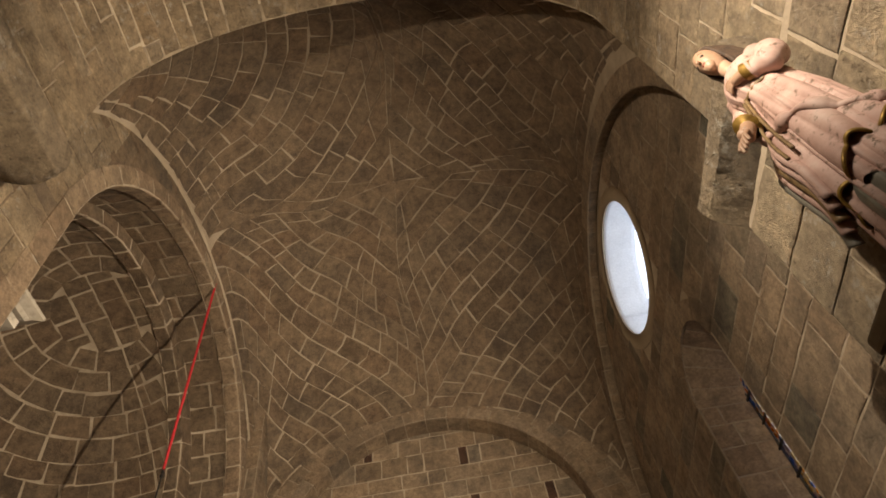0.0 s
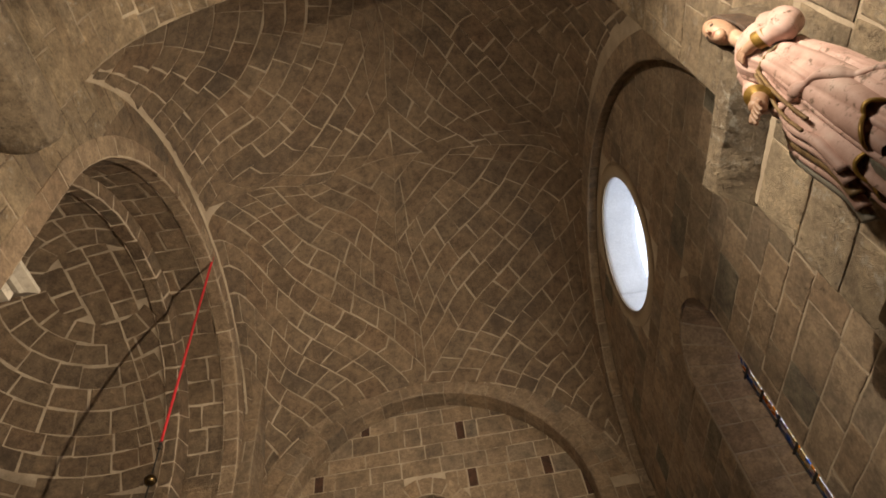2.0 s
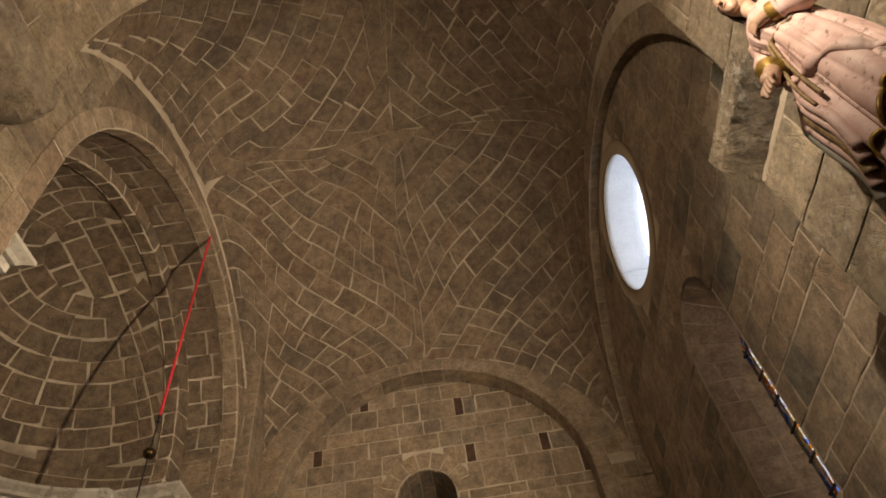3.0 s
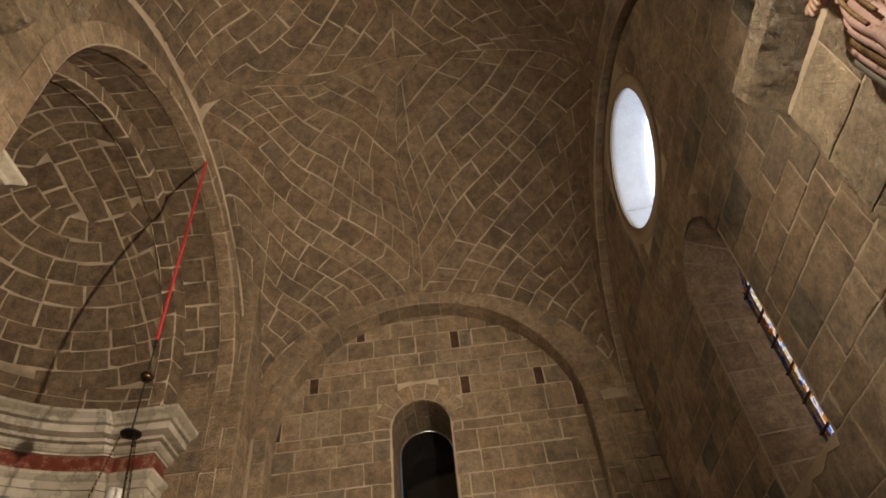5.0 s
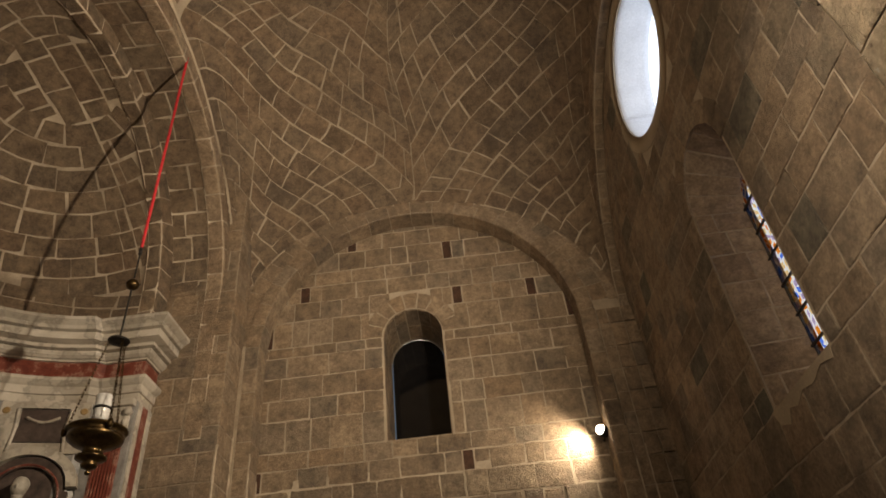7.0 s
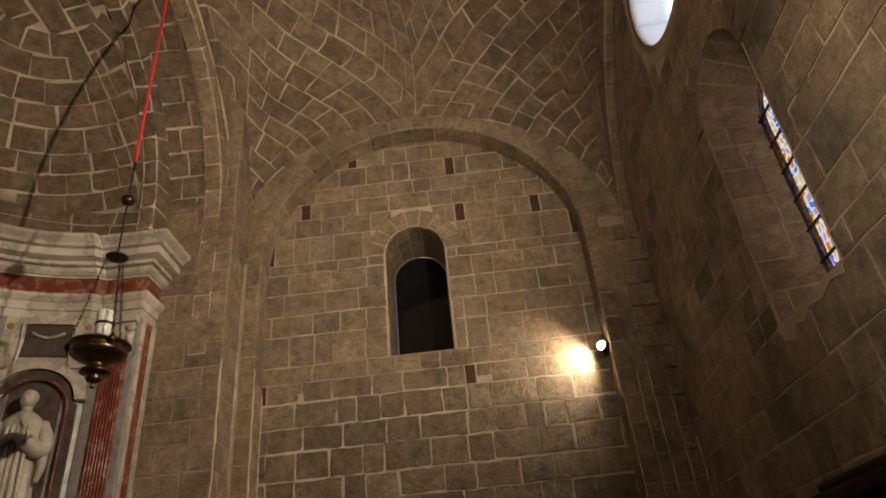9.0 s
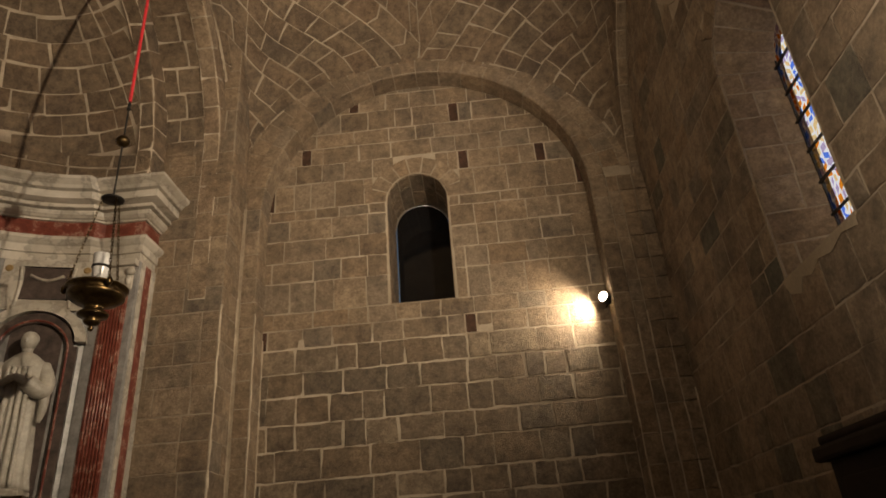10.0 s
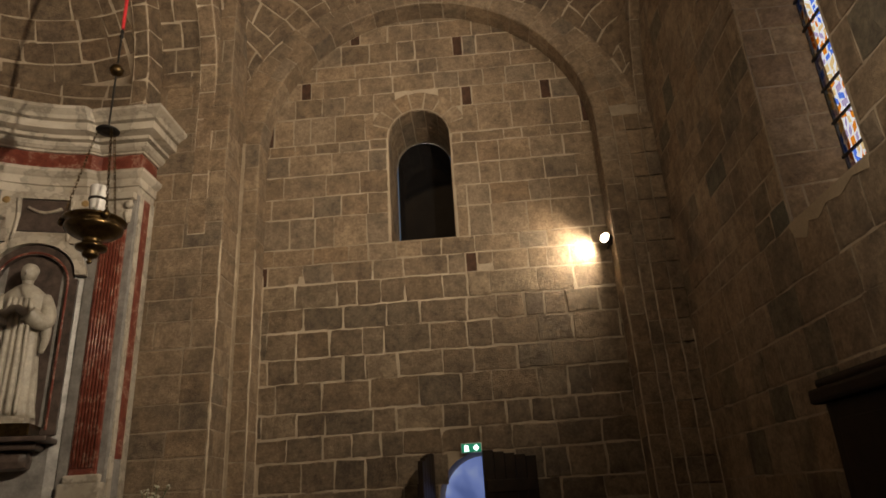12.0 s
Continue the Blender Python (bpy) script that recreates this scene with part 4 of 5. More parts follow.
for k in range(3):
    a = radians(200 + 120 * k)
    ca, sa = math.cos(a), math.sin(a)
    top, low = Vector((0.085 * ca, 0.085 * sa, Z(5.12))), Vector((0.245 * ca, 0.245 * sa, Z(4.25)))
    bm = bmesh.new()
    links = 26
    for i in range(links):
        p, q = top.lerp(low, i / links), top.lerp(low, (i + 1.15) / links)
        way = (q - p).normalized()
        side = way.cross(Vector((sa, -ca, 0)) if i % 2 else Vector((ca, sa, 0.3))).normalized() * 0.009
        quad = [p + side, q + side, q - side, p - side, p + side]
        sub = tube(quad, 0.004, 5)
        me = bpy.data.meshes.new("tmp")
        sub.to_mesh(me)
        sub.free()
        bm.from_mesh(me)
        bpy.data.meshes.remove(me)
    part("chain", bm, BRONZE, hang, "slim brass chain")
    ear = part("ear", lathe([(0.0, 0.05), (0.02, 0.035), (0.03, 0.0), (0.022, -0.03), (0.0, -0.045)], 12, Matrix.Translation((0.252 * ca, 0.252 * sa, Z(4.22)))), BRONZE, bowl, "cast lug", True)

# ---- confessional against the window wall ----
conf = thing("confessional", "tall black-stained wooden confessional with a moulded cornice", "confessional", (2.22, 3.86, 0))
boxed("carcass", (-0.30, -0.90, 0.0), (0.30, 0.90, 2.21), DARK_WOOD, conf, "", 0.01)
boxed("cornice", (-0.35, -0.95, 2.21), (0.32, 0.97, 2.29), DARK_WOOD, conf, "", 0.02)
boxed("crest", (-0.32, -0.92, 2.29), (0.30, 0.93, 2.34), DARK_WOOD, conf, "", 0.02)
for k in range(3):
    y0 = -0.85 + 0.57 * k
    panel = boxed("door_panel", (-0.318, y0 + 0.04, 0.15), (-0.30, y0 + 0.50, 2.12), DARK_WOOD, conf, "", 0.006)
    boxed("raised_field", (-0.326, y0 + 0.10, 0.25), (-0.316, y0 + 0.44, 1.0), DARK_WOOD, panel, "", 0.006)

# ---- small spotlight on the flank of the pier ----
spot = thing("spotlight", "small black spotlight on an iron bracket on the pier", "spotlight", (2.25, 2.49, 5.30))
aim = look((0, 0, 0), (-0.78, 0.55, 0.25))
part("bracket", tube([(0, -0.06, -0.03), (0, 0.0, -0.03), (0.02, 0.05, 0.0)], 0.010), IRON, spot)
part("housing", lathe([(0.0, 0.07), (0.03, 0.07), (0.042, 0.05), (0.046, -0.03), (0.040, -0.03), (0.036, 0.0), (0.0, 0.0)], 18, Matrix.Translation((0.01, 0.06, 0.02)) @ aim), IRON, spot)
part("lens", lathe([(0.0, -0.022), (0.02, -0.018), (0.034, -0.004), (0.0, -0.002)], 18, Matrix.Translation((0.01, 0.06, 0.02)) @ aim), LAMP_GLOW, spot, "lit lens", True)

# ---- marble altarpiece lining the apse ----
altar = thing("altarpiece", "baroque altarpiece of white, grey and red marble lining the apse", "altarpiece", (-4.0, 5.65, 0))
QX, QY, QR = -4.0, 5.65, 2.05


def off_path(out):
    """The plan of the altarpiece's face, moved out into the apse by that much: near return, curve, far return."""
    pts = [(-3.72 + out, 3.30), (-3.72 + out, 3.54 + out), (-4.2 + out * 0.0, 3.54 + out)]
    r = QR - out
    for i in range(41):
        a = radians(8 + 164 * i / 40)
        pts.append((QX - r * math.sin(a), QY - r * math.cos(a)))
    return pts + [(-4.2, 7.76 - out), (-3.72 + out, 7.76 - out), (-3.72 + out, 8.14)]


def moulding(name, profile, mat, parent, label=""):
    """A moulding of (projection, height) pairs swept along the plan."""
    verts, faces = [], []
    rows = [[Vector((x - QX, y - QY, z)) for x, y in off_path(o)] for o, z in profile]
    n = len(rows[0])
    for row in rows:
        verts += row
    for k in range(len(rows) - 1):
        faces += [(k * n + i, k * n + i + 1, (k + 1) * n + i + 1, (k + 1) * n + i) for i in range(n - 1)]
    ob = raw(name, verts, faces, mat, parent, label)
    return ob


VEIN, tree, b = material("veined_marble", 0.4)
vein = ramp(tree, noise_of(tree, 3.2, 9, 0.62), [(0.44, (0.50, 0.455, 0.39)), (0.495, (0.37, 0.335, 0.29)), (0.53, (0.58, 0.53, 0.46)), (0.75, (0.66, 0.61, 0.54))])
grime = ramp(tree, noise_of(tree, 1.3, 6, 0.7), [(0.35, (0.6, 0.56, 0.5)), (0.65, (1.05, 1.04, 1.02))])
tree.links.new(mix(tree, vein, grime, 0.8, "MULTIPLY"), b.inputs["Base Color"])
add_bump(tree, b, noise_of(tree, 20, 6, 0.6), 0.3, 0.003)
BRECCIA, tree, b = material("red_breccia", 0.35)
vein = ramp(tree, noise_of(tree, 7.5, 9, 0.7), [(0.40, (0.13, 0.030, 0.020)), (0.53, (0.20, 0.055, 0.035)), (0.575, (0.36, 0.22, 0.17)), (0.60, (0.17, 0.045, 0.03)), (0.8, (0.10, 0.028, 0.02))])
tree.links.new(vein, b.inputs["Base Color"])

moulding("architrave", [(-0.10, 5.40), (0.0, 5.40), (0.0, 5.50), (0.025, 5.505), (0.025, 5.60), (0.05, 5.62), (0.085, 5.66), (0.085, 5.70), (0.0, 5.705)], VEIN, altar, "white marble architrave")
moulding("frieze", [(0.0, 5.70), (0.0, 5.93)], BRECCIA, altar, "red breccia frieze")
moulding("cornice", [(0.0, 5.93), (0.03, 5.93), (0.03, 5.955), (0.055, 5.965), (0.085, 5.995), (0.095, 6.025), (0.095, 6.04), (0.065, 6.045), (0.065, 6.06), (0.135, 6.065), (0.135, 6.105), (0.11, 6.11), (0.11, 6.125), (0.225, 6.14), (0.225, 6.235), (0.185, 6.24), (0.185, 6.255), (0.25, 6.265), (0.275, 6.30), (0.325, 6.335), (0.345, 6.35), (0.345, 6.39), (0.0, 6.42), (-0.30, 6.42)], VEIN, altar, "white marble cornice of many mouldings")


def curved_wall():
    pts = off_path(-0.004)
    verts, faces = [], []
    for z in (0.0, 5.42):
        verts += [Vector((x - QX, y - QY, z)) for x, y in pts]
    n = len(pts)
    faces = [(i, i + 1, n + i + 1, n + i) for i in range(n - 1)]
    return raw("back_panel", verts, faces, GREY_MARBLE, altar, "grey marble backing")


curved_wall()

# far end pilaster and its returns
def pilaster(sign, ymid):
    """Red fluted pilaster on a white frame; sign +1 the far one."""
    y = ymid
    def at(name, x0, x1, d0, d1, z0, z1, mat, parent, label="", bevel=0.006):
        ya, yb = sorted((y - sign * d0, y - sign * d1))
        return boxed(name, (x0 - QX, ya - QY, z0), (x1 - QX, yb - QY, z1), mat, parent, label, bevel)
    shaft = at("pilaster", -4.07, -3.79, 0.0, 0.035, 2.30, 5.02, BRECCIA, altar, "red marble pilaster with reeded face")
    for k in range(7):
        x = -4.055 + 0.036 * k
        bm = tube([(x + 0.018 - QX, y - sign * 0.036 - QY, 2.36), (x + 0.018 - QX, y - sign * 0.036 - QY, 4.98)], 0.0135, 8)
        part("reed", bm, BRECCIA, shaft, "", True)
    at("pilaster_base", -4.14, -3.70, -0.02, 0.09, 2.06, 2.22, VEIN, altar, "white marble base", 0.02)
    at("pilaster_base", -4.11, -3.74, -0.02, 0.065, 2.22, 2.30, VEIN, altar, "", 0.02)
    at("pedestal", -4.14, -3.71, -0.02, 0.05, 0.0, 2.06, GREY_MARBLE, altar, "grey marble pedestal")
    cap = at("capital", -4.10, -3.75, 0.0, 0.05, 5.02, 5.32, VEIN, altar, "white marble capital with scrolls", 0.03)
    at("abacus", -4.13, -3.72, -0.01, 0.08, 5.32, 5.40, VEIN, cap, "", 0.01)
    for x in (-4.09, -3.77):
        part("volute", lathe([(0.0, -0.03), (0.045, -0.03), (0.05, 0.0), (0.045, 0.03), (0.0, 0.03)], 14, Matrix.Translation((x - QX, y - sign * 0.06 - QY, 5.24)) @ pose(0, 0, 0, 90, 0, 0)), VEIN, cap, "", True)
        part("leaf", lathe([(0.0, -0.06), (0.03, -0.03), (0.035, 0.02), (0.0, 0.08)], 10, Matrix.Translation((x * 0.9 - 0.393 - QX, y - sign * 0.055 - QY, 5.12))), VEIN, cap, "", True)
    at("edge_strip", -4.20, -4.07, 0.0, 0.02, 2.06, 5.40, GREY_MARBLE, altar, "grey marble edge strip")
    # side faces towards the nave
    for d0, d1, mat, lab in ((0.0, -0.06, GREY_MARBLE, ""), (-0.06, -0.13, VEIN, "white marble strip"), (-0.13, -0.30, BRECCIA, "red marble strip"), (-0.30, -0.38, VEIN, "")):
        at("side_strip", -3.76, -3.716 + (0.016 if mat is VEIN else 0.0), d0, d1, 1.9 if mat is VEIN else 2.45, 5.40, mat, altar, lab, 0.004)


pilaster(1, 7.76)
pilaster(-1, 3.54)

# niche bay beside the far pilaster
TH = radians(19.0)
bay = Matrix.Translation((-QR * math.sin(TH), QR * math.cos(TH), 0)) @ Matrix(((math.cos(TH), math.sin(TH), 0, 0), (math.sin(TH), -math.cos(TH), 0, 0), (0, 0, 1, 0), (0, 0, 0, 1)))
# local x along the bay to the pilaster, local y out towards the apse
flip = lambda d: bay @ Matrix(((1, 0, 0, 0), (0, 0, 1, d), (0, 1, 0, 0), (0, 0, 0, 1)))
NICHE = (-0.33, 0.33, 2.75, 4.30)
outer = [(-0.44, 2.70), (0.44, 2.70), (0.44, 4.36)] + [(0.40 * math.cos(math.pi * i / 16), 4.36 + 0.38 * math.sin(math.pi * i / 16)) for i in range(17)] + [(-0.44, 4.36)]
slab("niche_surround", [outer, arch_loop(*NICHE)], flip(0.01), 0.06, DARK_MARBLE, altar, "dark marble niche surround")
# The niche is flat; its depth of shade is the plate's dark colour.
slab("niche_back", [arch_loop(-0.34, 0.34, 2.74, 4.30)], flip(0.008), 0.006, DARK_MARBLE, altar, "flat niche back, its shade put into the dark colour")
part("niche_bead", tube([bay @ Vector((x, 0.072, z)) for x, z in arch_loop(-0.35, 0.35, 2.75, 4.30)[1:]], 0.012, 6), BRECCIA, altar, "red marble bead")
hood = [(0.52 * math.cos(math.pi * i / 20), 4.40 + 0.44 * math.sin(math.pi * i / 20)) for i in range(21)] + [(-0.41 * math.cos(math.pi * i / 20), 4.40 + 0.35 * math.sin(math.pi * i / 20)) for i in range(21)]
slab("niche_hood", [hood], flip(0.02), 0.10, VEIN, altar, "white marble arched hood")
slab("upper_panel", [[(-0.27, 4.92), (0.27, 4.92), (0.24, 5.10), (0.25, 5.30), (-0.25, 5.30), (-0.24, 5.10)]], flip(0.012), 0.03, DARK_MARBLE, altar, "dark marble panel")
slab("panel_border", [[(-0.46, 4.78), (0.46, 4.78), (0.46, 5.39), (-0.46, 5.39)], [(-0.27, 4.90), (0.27, 4.90), (0.235, 5.10), (0.25, 5.31), (-0.25, 5.31), (-0.235, 5.10)]], flip(0.012), 0.05, VEIN, altar, "white marble border")
for x in (-0.40, 0.40):
    part("boss", lathe([(0.0, 0.012), (0.03, 0.010), (0.042, 0.0), (0.042, -0.004)], 16, bay @ Matrix.Translation((x, 0.062, 5.28)) @ pose(0, 0, 0, -90, 0, 0)), plain_material("ochre_marble", (0.24, 0.15, 0.06), (0.36, 0.24, 0.10), 9, 0.4), altar, "ochre marble boss")
    part("scroll", tube([bay @ Vector((x * (0.70 - 0.06 * math.sin(k / 12 * math.pi)), 0.065, 4.80 + 0.5 * k / 12)) for k in range(13)], 0.02, 6), VEIN, altar, "", True)
part("garland", tube([bay @ Vector((-0.17 + 0.34 * k / 12, 0.055, 5.20 - 0.06 * math.sin(math.pi * k / 12))) for k in range(13)], 0.018, 6), VEIN, altar, "carved garland", True)
# corbel shelf below the niche
bm = bmesh.new()
box(bm, (-0.46, 0.0, 2.61), (0.46, 0.42, 2.66), 0.015, bay)
box(bm, (-0.36, 0.0, 2.54), (0.36, 0.33, 2.61), 0.03, bay)
box(bm, (-0.28, 0.0, 2.36), (0.28, 0.24, 2.55), 0.08, bay)
part("corbel_shelf", bm, DARK_MARBLE, altar, "dark marble corbel shelf")
part("cartouche", lathe([(0.0, 0.10), (0.09, 0.07), (0.13, 0.0), (0.10, -0.09), (0.0, -0.16)], 18, bay @ Matrix.Translation((-0.12, 0.04, 2.12))), BRECCIA, altar, "red marble cartouche", True)


# ---- statues ----
def loops(bm, rows, sides, mat_index, fold=0.0, count=9, phase=0.0, twist=1.2, cap=True):
    """A body from rows of (z, half width, half depth, shift x, shift y), with folds."""
    rings = []
    z0, z1 = rows[0][0], rows[-1][0]
    for z, w, d, sx, sy in rows:
        amount = fold * (1 - (z - z0) / (z1 - z0)) ** 0.7
        ring = []
        for k in range(sides):
            a = 2 * math.pi * k / sides
            wob = 1 + amount * (math.sin(count * a + phase + twist * z * 3) + 0.5 * math.sin((count * 2 + 1) * a - phase - twist * z * 5))
            ring.append(bm.verts.new((sx + w * math.cos(a) * wob, sy + d * math.sin(a) * wob, z)))
        rings.append(ring)
    for a, b in zip(rings, rings[1:]):
        for k in range(sides):
            bm.faces.new((a[k], a[(k + 1) % sides], b[(k + 1) % sides], b[k])).material_index = mat_index
    if cap:
        bm.faces.new(rings[0][::-1]).material_index = mat_index
        bm.faces.new(rings[-1]).material_index = mat_index


def limb(bm, pts, radii, mat_index, sides=12):
    sub = tube(pts, radii, sides)
    me = bpy.data.meshes.new("tmp")
    sub.to_mesh(me)
    sub.free()
    n = len(bm.faces)
    bm.from_mesh(me)
    bpy.data.meshes.remove(me)
    bm.faces.ensure_lookup_table()
    for f in bm.faces[n:]:
        f.material_index = mat_index


def smooth_rows(rows, steps=5):
    out = []
    for i in range(len(rows) - 1):
        p0, p1, p2, p3 = (np.array(rows[max(0, min(len(rows) - 1, j))], float) for j in (i - 1, i, i + 1, i + 2))
        for k in range(steps):
            t = k / steps
            out.append(tuple(0.5 * (2 * p1 + (p2 - p0) * t + (2 * p0 - 5 * p1 + 4 * p2 - p3) * t * t + (3 * p1 - p0 - 3 * p2 + p3) * t ** 3)))
    return out + [rows[-1]]


def curve_pts(pts, steps=6):
    return [Vector(p) for p in smooth_rows([tuple(p) for p in pts], steps)]


def ball(bm, centre, radii, mat_index, tilt=0.0, u=18, v=12):
    made = bmesh.ops.create_uvsphere(bm, u_segments=u, v_segments=v, radius=1)["verts"]
    bmesh.ops.transform(bm, matrix=Matrix.Translation(centre) @ pose(0, 0, 0, tilt, 0, 0) @ Matrix.Diagonal((*radii, 1)), verts=made)
    for f in {f for w in made for f in w.link_faces}:
        f.material_index = mat_index


def finish_statue(name, bm, mats, m, label):
    mesh = bpy.data.meshes.new(name)
    bmesh.ops.recalc_face_normals(bm, faces=bm.faces)
    bm.to_mesh(mesh)
    bm.free()
    for p in mesh.polygons:
        p.use_smooth = True
    for mat in mats:
        mesh.materials.append(mat)
    ob = new(name, mesh)
    ob.matrix_world = m
    return tagged(ob, label, "statue")


PINK, tree, b = material("worn_pink_paint", 0.6)
base = ramp(tree, noise_of(tree, 5, 7, 0.65), [(0.3, (0.42, 0.255, 0.215)), (0.56, (0.61, 0.42, 0.37)), (0.76, (0.74, 0.62, 0.56))])
chip = ramp(tree, noise_of(tree, 24, 8, 0.75), [(0.56, (0, 0, 0)), (0.63, (1, 1, 1))])
tree.links.new(mix(tree, mix(tree, base, ramp(tree, noise_of(tree, 2.2, 6, 0.6), [(0.35, (0.72, 0.66, 0.60)), (0.65, (1.1, 1.08, 1.06))]), 0.9, "MULTIPLY"), (0.16, 0.098, 0.065), chip), b.inputs["Base Color"])
add_bump(tree, b, noise_of(tree, 24, 8, 0.75), 0.3, 0.004)
GILT = plain_material("worn_gilding", (0.18, 0.095, 0.016), (0.42, 0.26, 0.055), 26, 0.45, 0.5, 0.002)
SKIN = plain_material("painted_flesh", (0.42, 0.24, 0.15), (0.56, 0.36, 0.25), 7, 0.45, 0.0, 0.001)
HAIR = plain_material("painted_brown", (0.035, 0.020, 0.012), (0.11, 0.064, 0.037), 26, 0.75, 0.0, 0.006)
UNDER = plain_material("painted_green_grey", (0.16, 0.15, 0.12), (0.30, 0.27, 0.22), 12, 0.5, 0.0, 0.003)
LIPS = plain_material("painted_lips", (0.28, 0.07, 0.05), (0.36, 0.10, 0.07), 9, 0.4, 0.0, 0.001)
BROCADE = plain_material("painted_brocade", (0.12, 0.07, 0.03), (0.34, 0.22, 0.10), 34, 0.5, 0.1, 0.003)


def draped(bm, low, rim, w, d, folds, mat_index, phase, depth, sides=170, rows=20):
    """A cloth shell between two heights that change with the angle; w and d give half width and depth by height."""
    rings = []
    for j in range(rows + 1):
        ring_ = []
        for k in range(sides):
            a = 2 * math.pi * k / sides
            z = low(a) + (rim(a) - low(a)) * j / rows
            crease = lambda q: 2 * abs(math.sin(q / 2)) ** 0.75 - 1.1
            f = 1 + depth * (1 - 0.45 * j / rows) * (crease(folds * a + phase + 1.1 * math.sin(3 * z + a)) + 0.55 * crease((folds + 5) * a - 2 * phase + 2.0 * z) + 0.25 * math.sin(9 * z + 4 * a))
            ring_.append(bm.verts.new((w(z) * math.cos(a) * f, d(z) * math.sin(a) * f, z)))
        rings.append(ring_)
    for p, q in zip(rings, rings[1:]):
        for k in range(sides):
            bm.faces.new((p[k], p[(k + 1) % sides], q[(k + 1) % sides], q[k])).material_index = mat_index
    return rings


def robed_saint():
    """Local front +y, up z, about 1.3 m."""
    bm = bmesh.new()
    robe = smooth_rows([(0.0, 0.21, 0.17, 0.02, 0), (0.12, 0.20, 0.165, 0.02, 0), (0.35, 0.185, 0.15, 0.015, 0.01), (0.58, 0.165, 0.135, 0.0, 0.012), (0.74, 0.138, 0.112, -0.005, 0.01), (0.82, 0.124, 0.100, -0.005, 0.0), (0.90, 0.140, 0.108, 0.0, 0.005), (0.985, 0.158, 0.098, 0.0, 0.0), (1.035, 0.120, 0.082, 0.0, -0.005), (1.068, 0.060, 0.056, 0.0, 0.0)])
    loops(bm, robe, 140, 0, 0.085, 13, 0.4, 0.25)
    loops(bm, smooth_rows([(-0.02, 0.20, 0.165, 0.02, 0.01), (0.16, 0.185, 0.155, 0.02, 0.01), (0.24, 0.15, 0.12, 0.02, 0.01)]), 80, 4, 0.08, 14, 1.4, 0.3)
    # overtunic to the shins, mantle over one hip, pulled up towards the other
    wid = lambda z: float(np.interp(z, [0.0, 0.35, 0.6, 0.78, 0.84], [0.185, 0.178, 0.168, 0.140, 0.130]))
    dep = lambda z: float(np.interp(z, [0.0, 0.35, 0.6, 0.78, 0.84], [0.165, 0.155, 0.142, 0.118, 0.108]))
    draped(bm, lambda a: 0.12 + 0.03 * math.sin(5 * a), lambda a: 0.815, wid, dep, 9, 0, 0.7, 0.10)
    hem = lambda a: 0.10 + 0.16 * (0.5 + 0.5 * math.cos(a - 2.6)) + 0.02 * math.sin(7 * a)
    top_z = lambda a: 0.50 + 0.15 * math.cos(a - 0.25) + 0.02 * math.sin(4 * a)
    rings = draped(bm, hem, top_z, lambda z: wid(z) * 1.10 + 0.004, lambda z: dep(z) * 1.10 + 0.004, 7, 0, 2.1, 0.12)
    limb(bm, [v.co.copy() for v in rings[0]] + [rings[0][0].co.copy()], [0.007] * (len(rings[0]) + 1), 1, 8)
    roll_pts = [v.co * 1.0 for v in rings[-1]]
    limb(bm, roll_pts + [roll_pts[0]], [0.020 + 0.010 * math.sin(9 * 2 * math.pi * k / len(roll_pts)) for k in range(len(roll_pts) + 1)], 0, 10)
    # gathered cloth at the hip, its turned-out ends
    for k in range(5):
        x = 0.10 + 0.035 * k
        limb(bm, curve_pts([(x, 0.13 - 0.018 * k, 0.62 - 0.02 * k), (x + 0.03, 0.165 - 0.02 * k, 0.50), (x + 0.01, 0.178 - 0.02 * k, 0.36 - 0.03 * k), (x + 0.04, 0.165 - 0.02 * k, 0.24 - 0.02 * k)]), [0.016 + 0.012 * j / 18 for j in range(19)], 5 if k == 2 else (4 if k == 4 else 0), 10)
    limb(bm, [(0, 0.0, 1.045), (0, 0.012, 1.10), (0.0, 0.028, 1.15)], [0.048, 0.041, 0.044], 2, 14)
    # head, bent forward, long hair parted in the middle
    ball(bm, (0.0, 0.048, 1.205), (0.064, 0.074, 0.092), 2, -16, 24, 18)
    ball(bm, (0.0, 0.086, 1.150), (0.036, 0.030, 0.030), 2, 0, 16, 12)
    limb(bm, [(0, 0.112, 1.222), (0, 0.122, 1.202), (0, 0.131, 1.184), (0, 0.116, 1.178)], [0.006, 0.008, 0.0105, 0.006], 2, 10)
    ball(bm, (0.0, 0.114, 1.158), (0.016, 0.006, 0.005), 6, 0, 12, 8)
    for s in (-1, 1):
        ball(bm, (0.026 * s, 0.107, 1.200), (0.017, 0.010, 0.009), 3, 0, 12, 8)
        limb(bm, curve_pts([(0.012 * s, 0.112, 1.219), (0.027 * s, 0.111, 1.226), (0.043 * s, 0.098, 1.220)], 3), [0.005] * 7, 3, 6)
        for k in range(9):
            x, back = 0.056 + 0.002 * k, 0.014 * k
            limb(bm, curve_pts([(s * 0.004, 0.060 - back, 1.298 - 0.0005 * back), (s * x * 0.95, 0.056 - back, 1.268), (s * x * 1.20, 0.036 - back, 1.20), (s * x * 1.20, 0.018 - back * 0.8, 1.13), (s * x * 1.10 + 0.006 * math.sin(2 * k), 0.015 - back * 0.7, 1.06), (s * (x * 1.3 + 0.01 * math.sin(3 * k)), 0.0 - back * 0.6, 0.98 - 0.012 * (k % 3))]), [0.017 - 0.008 * j / 30 + 0.002 * math.sin(j) for j in range(31)], 3, 8)
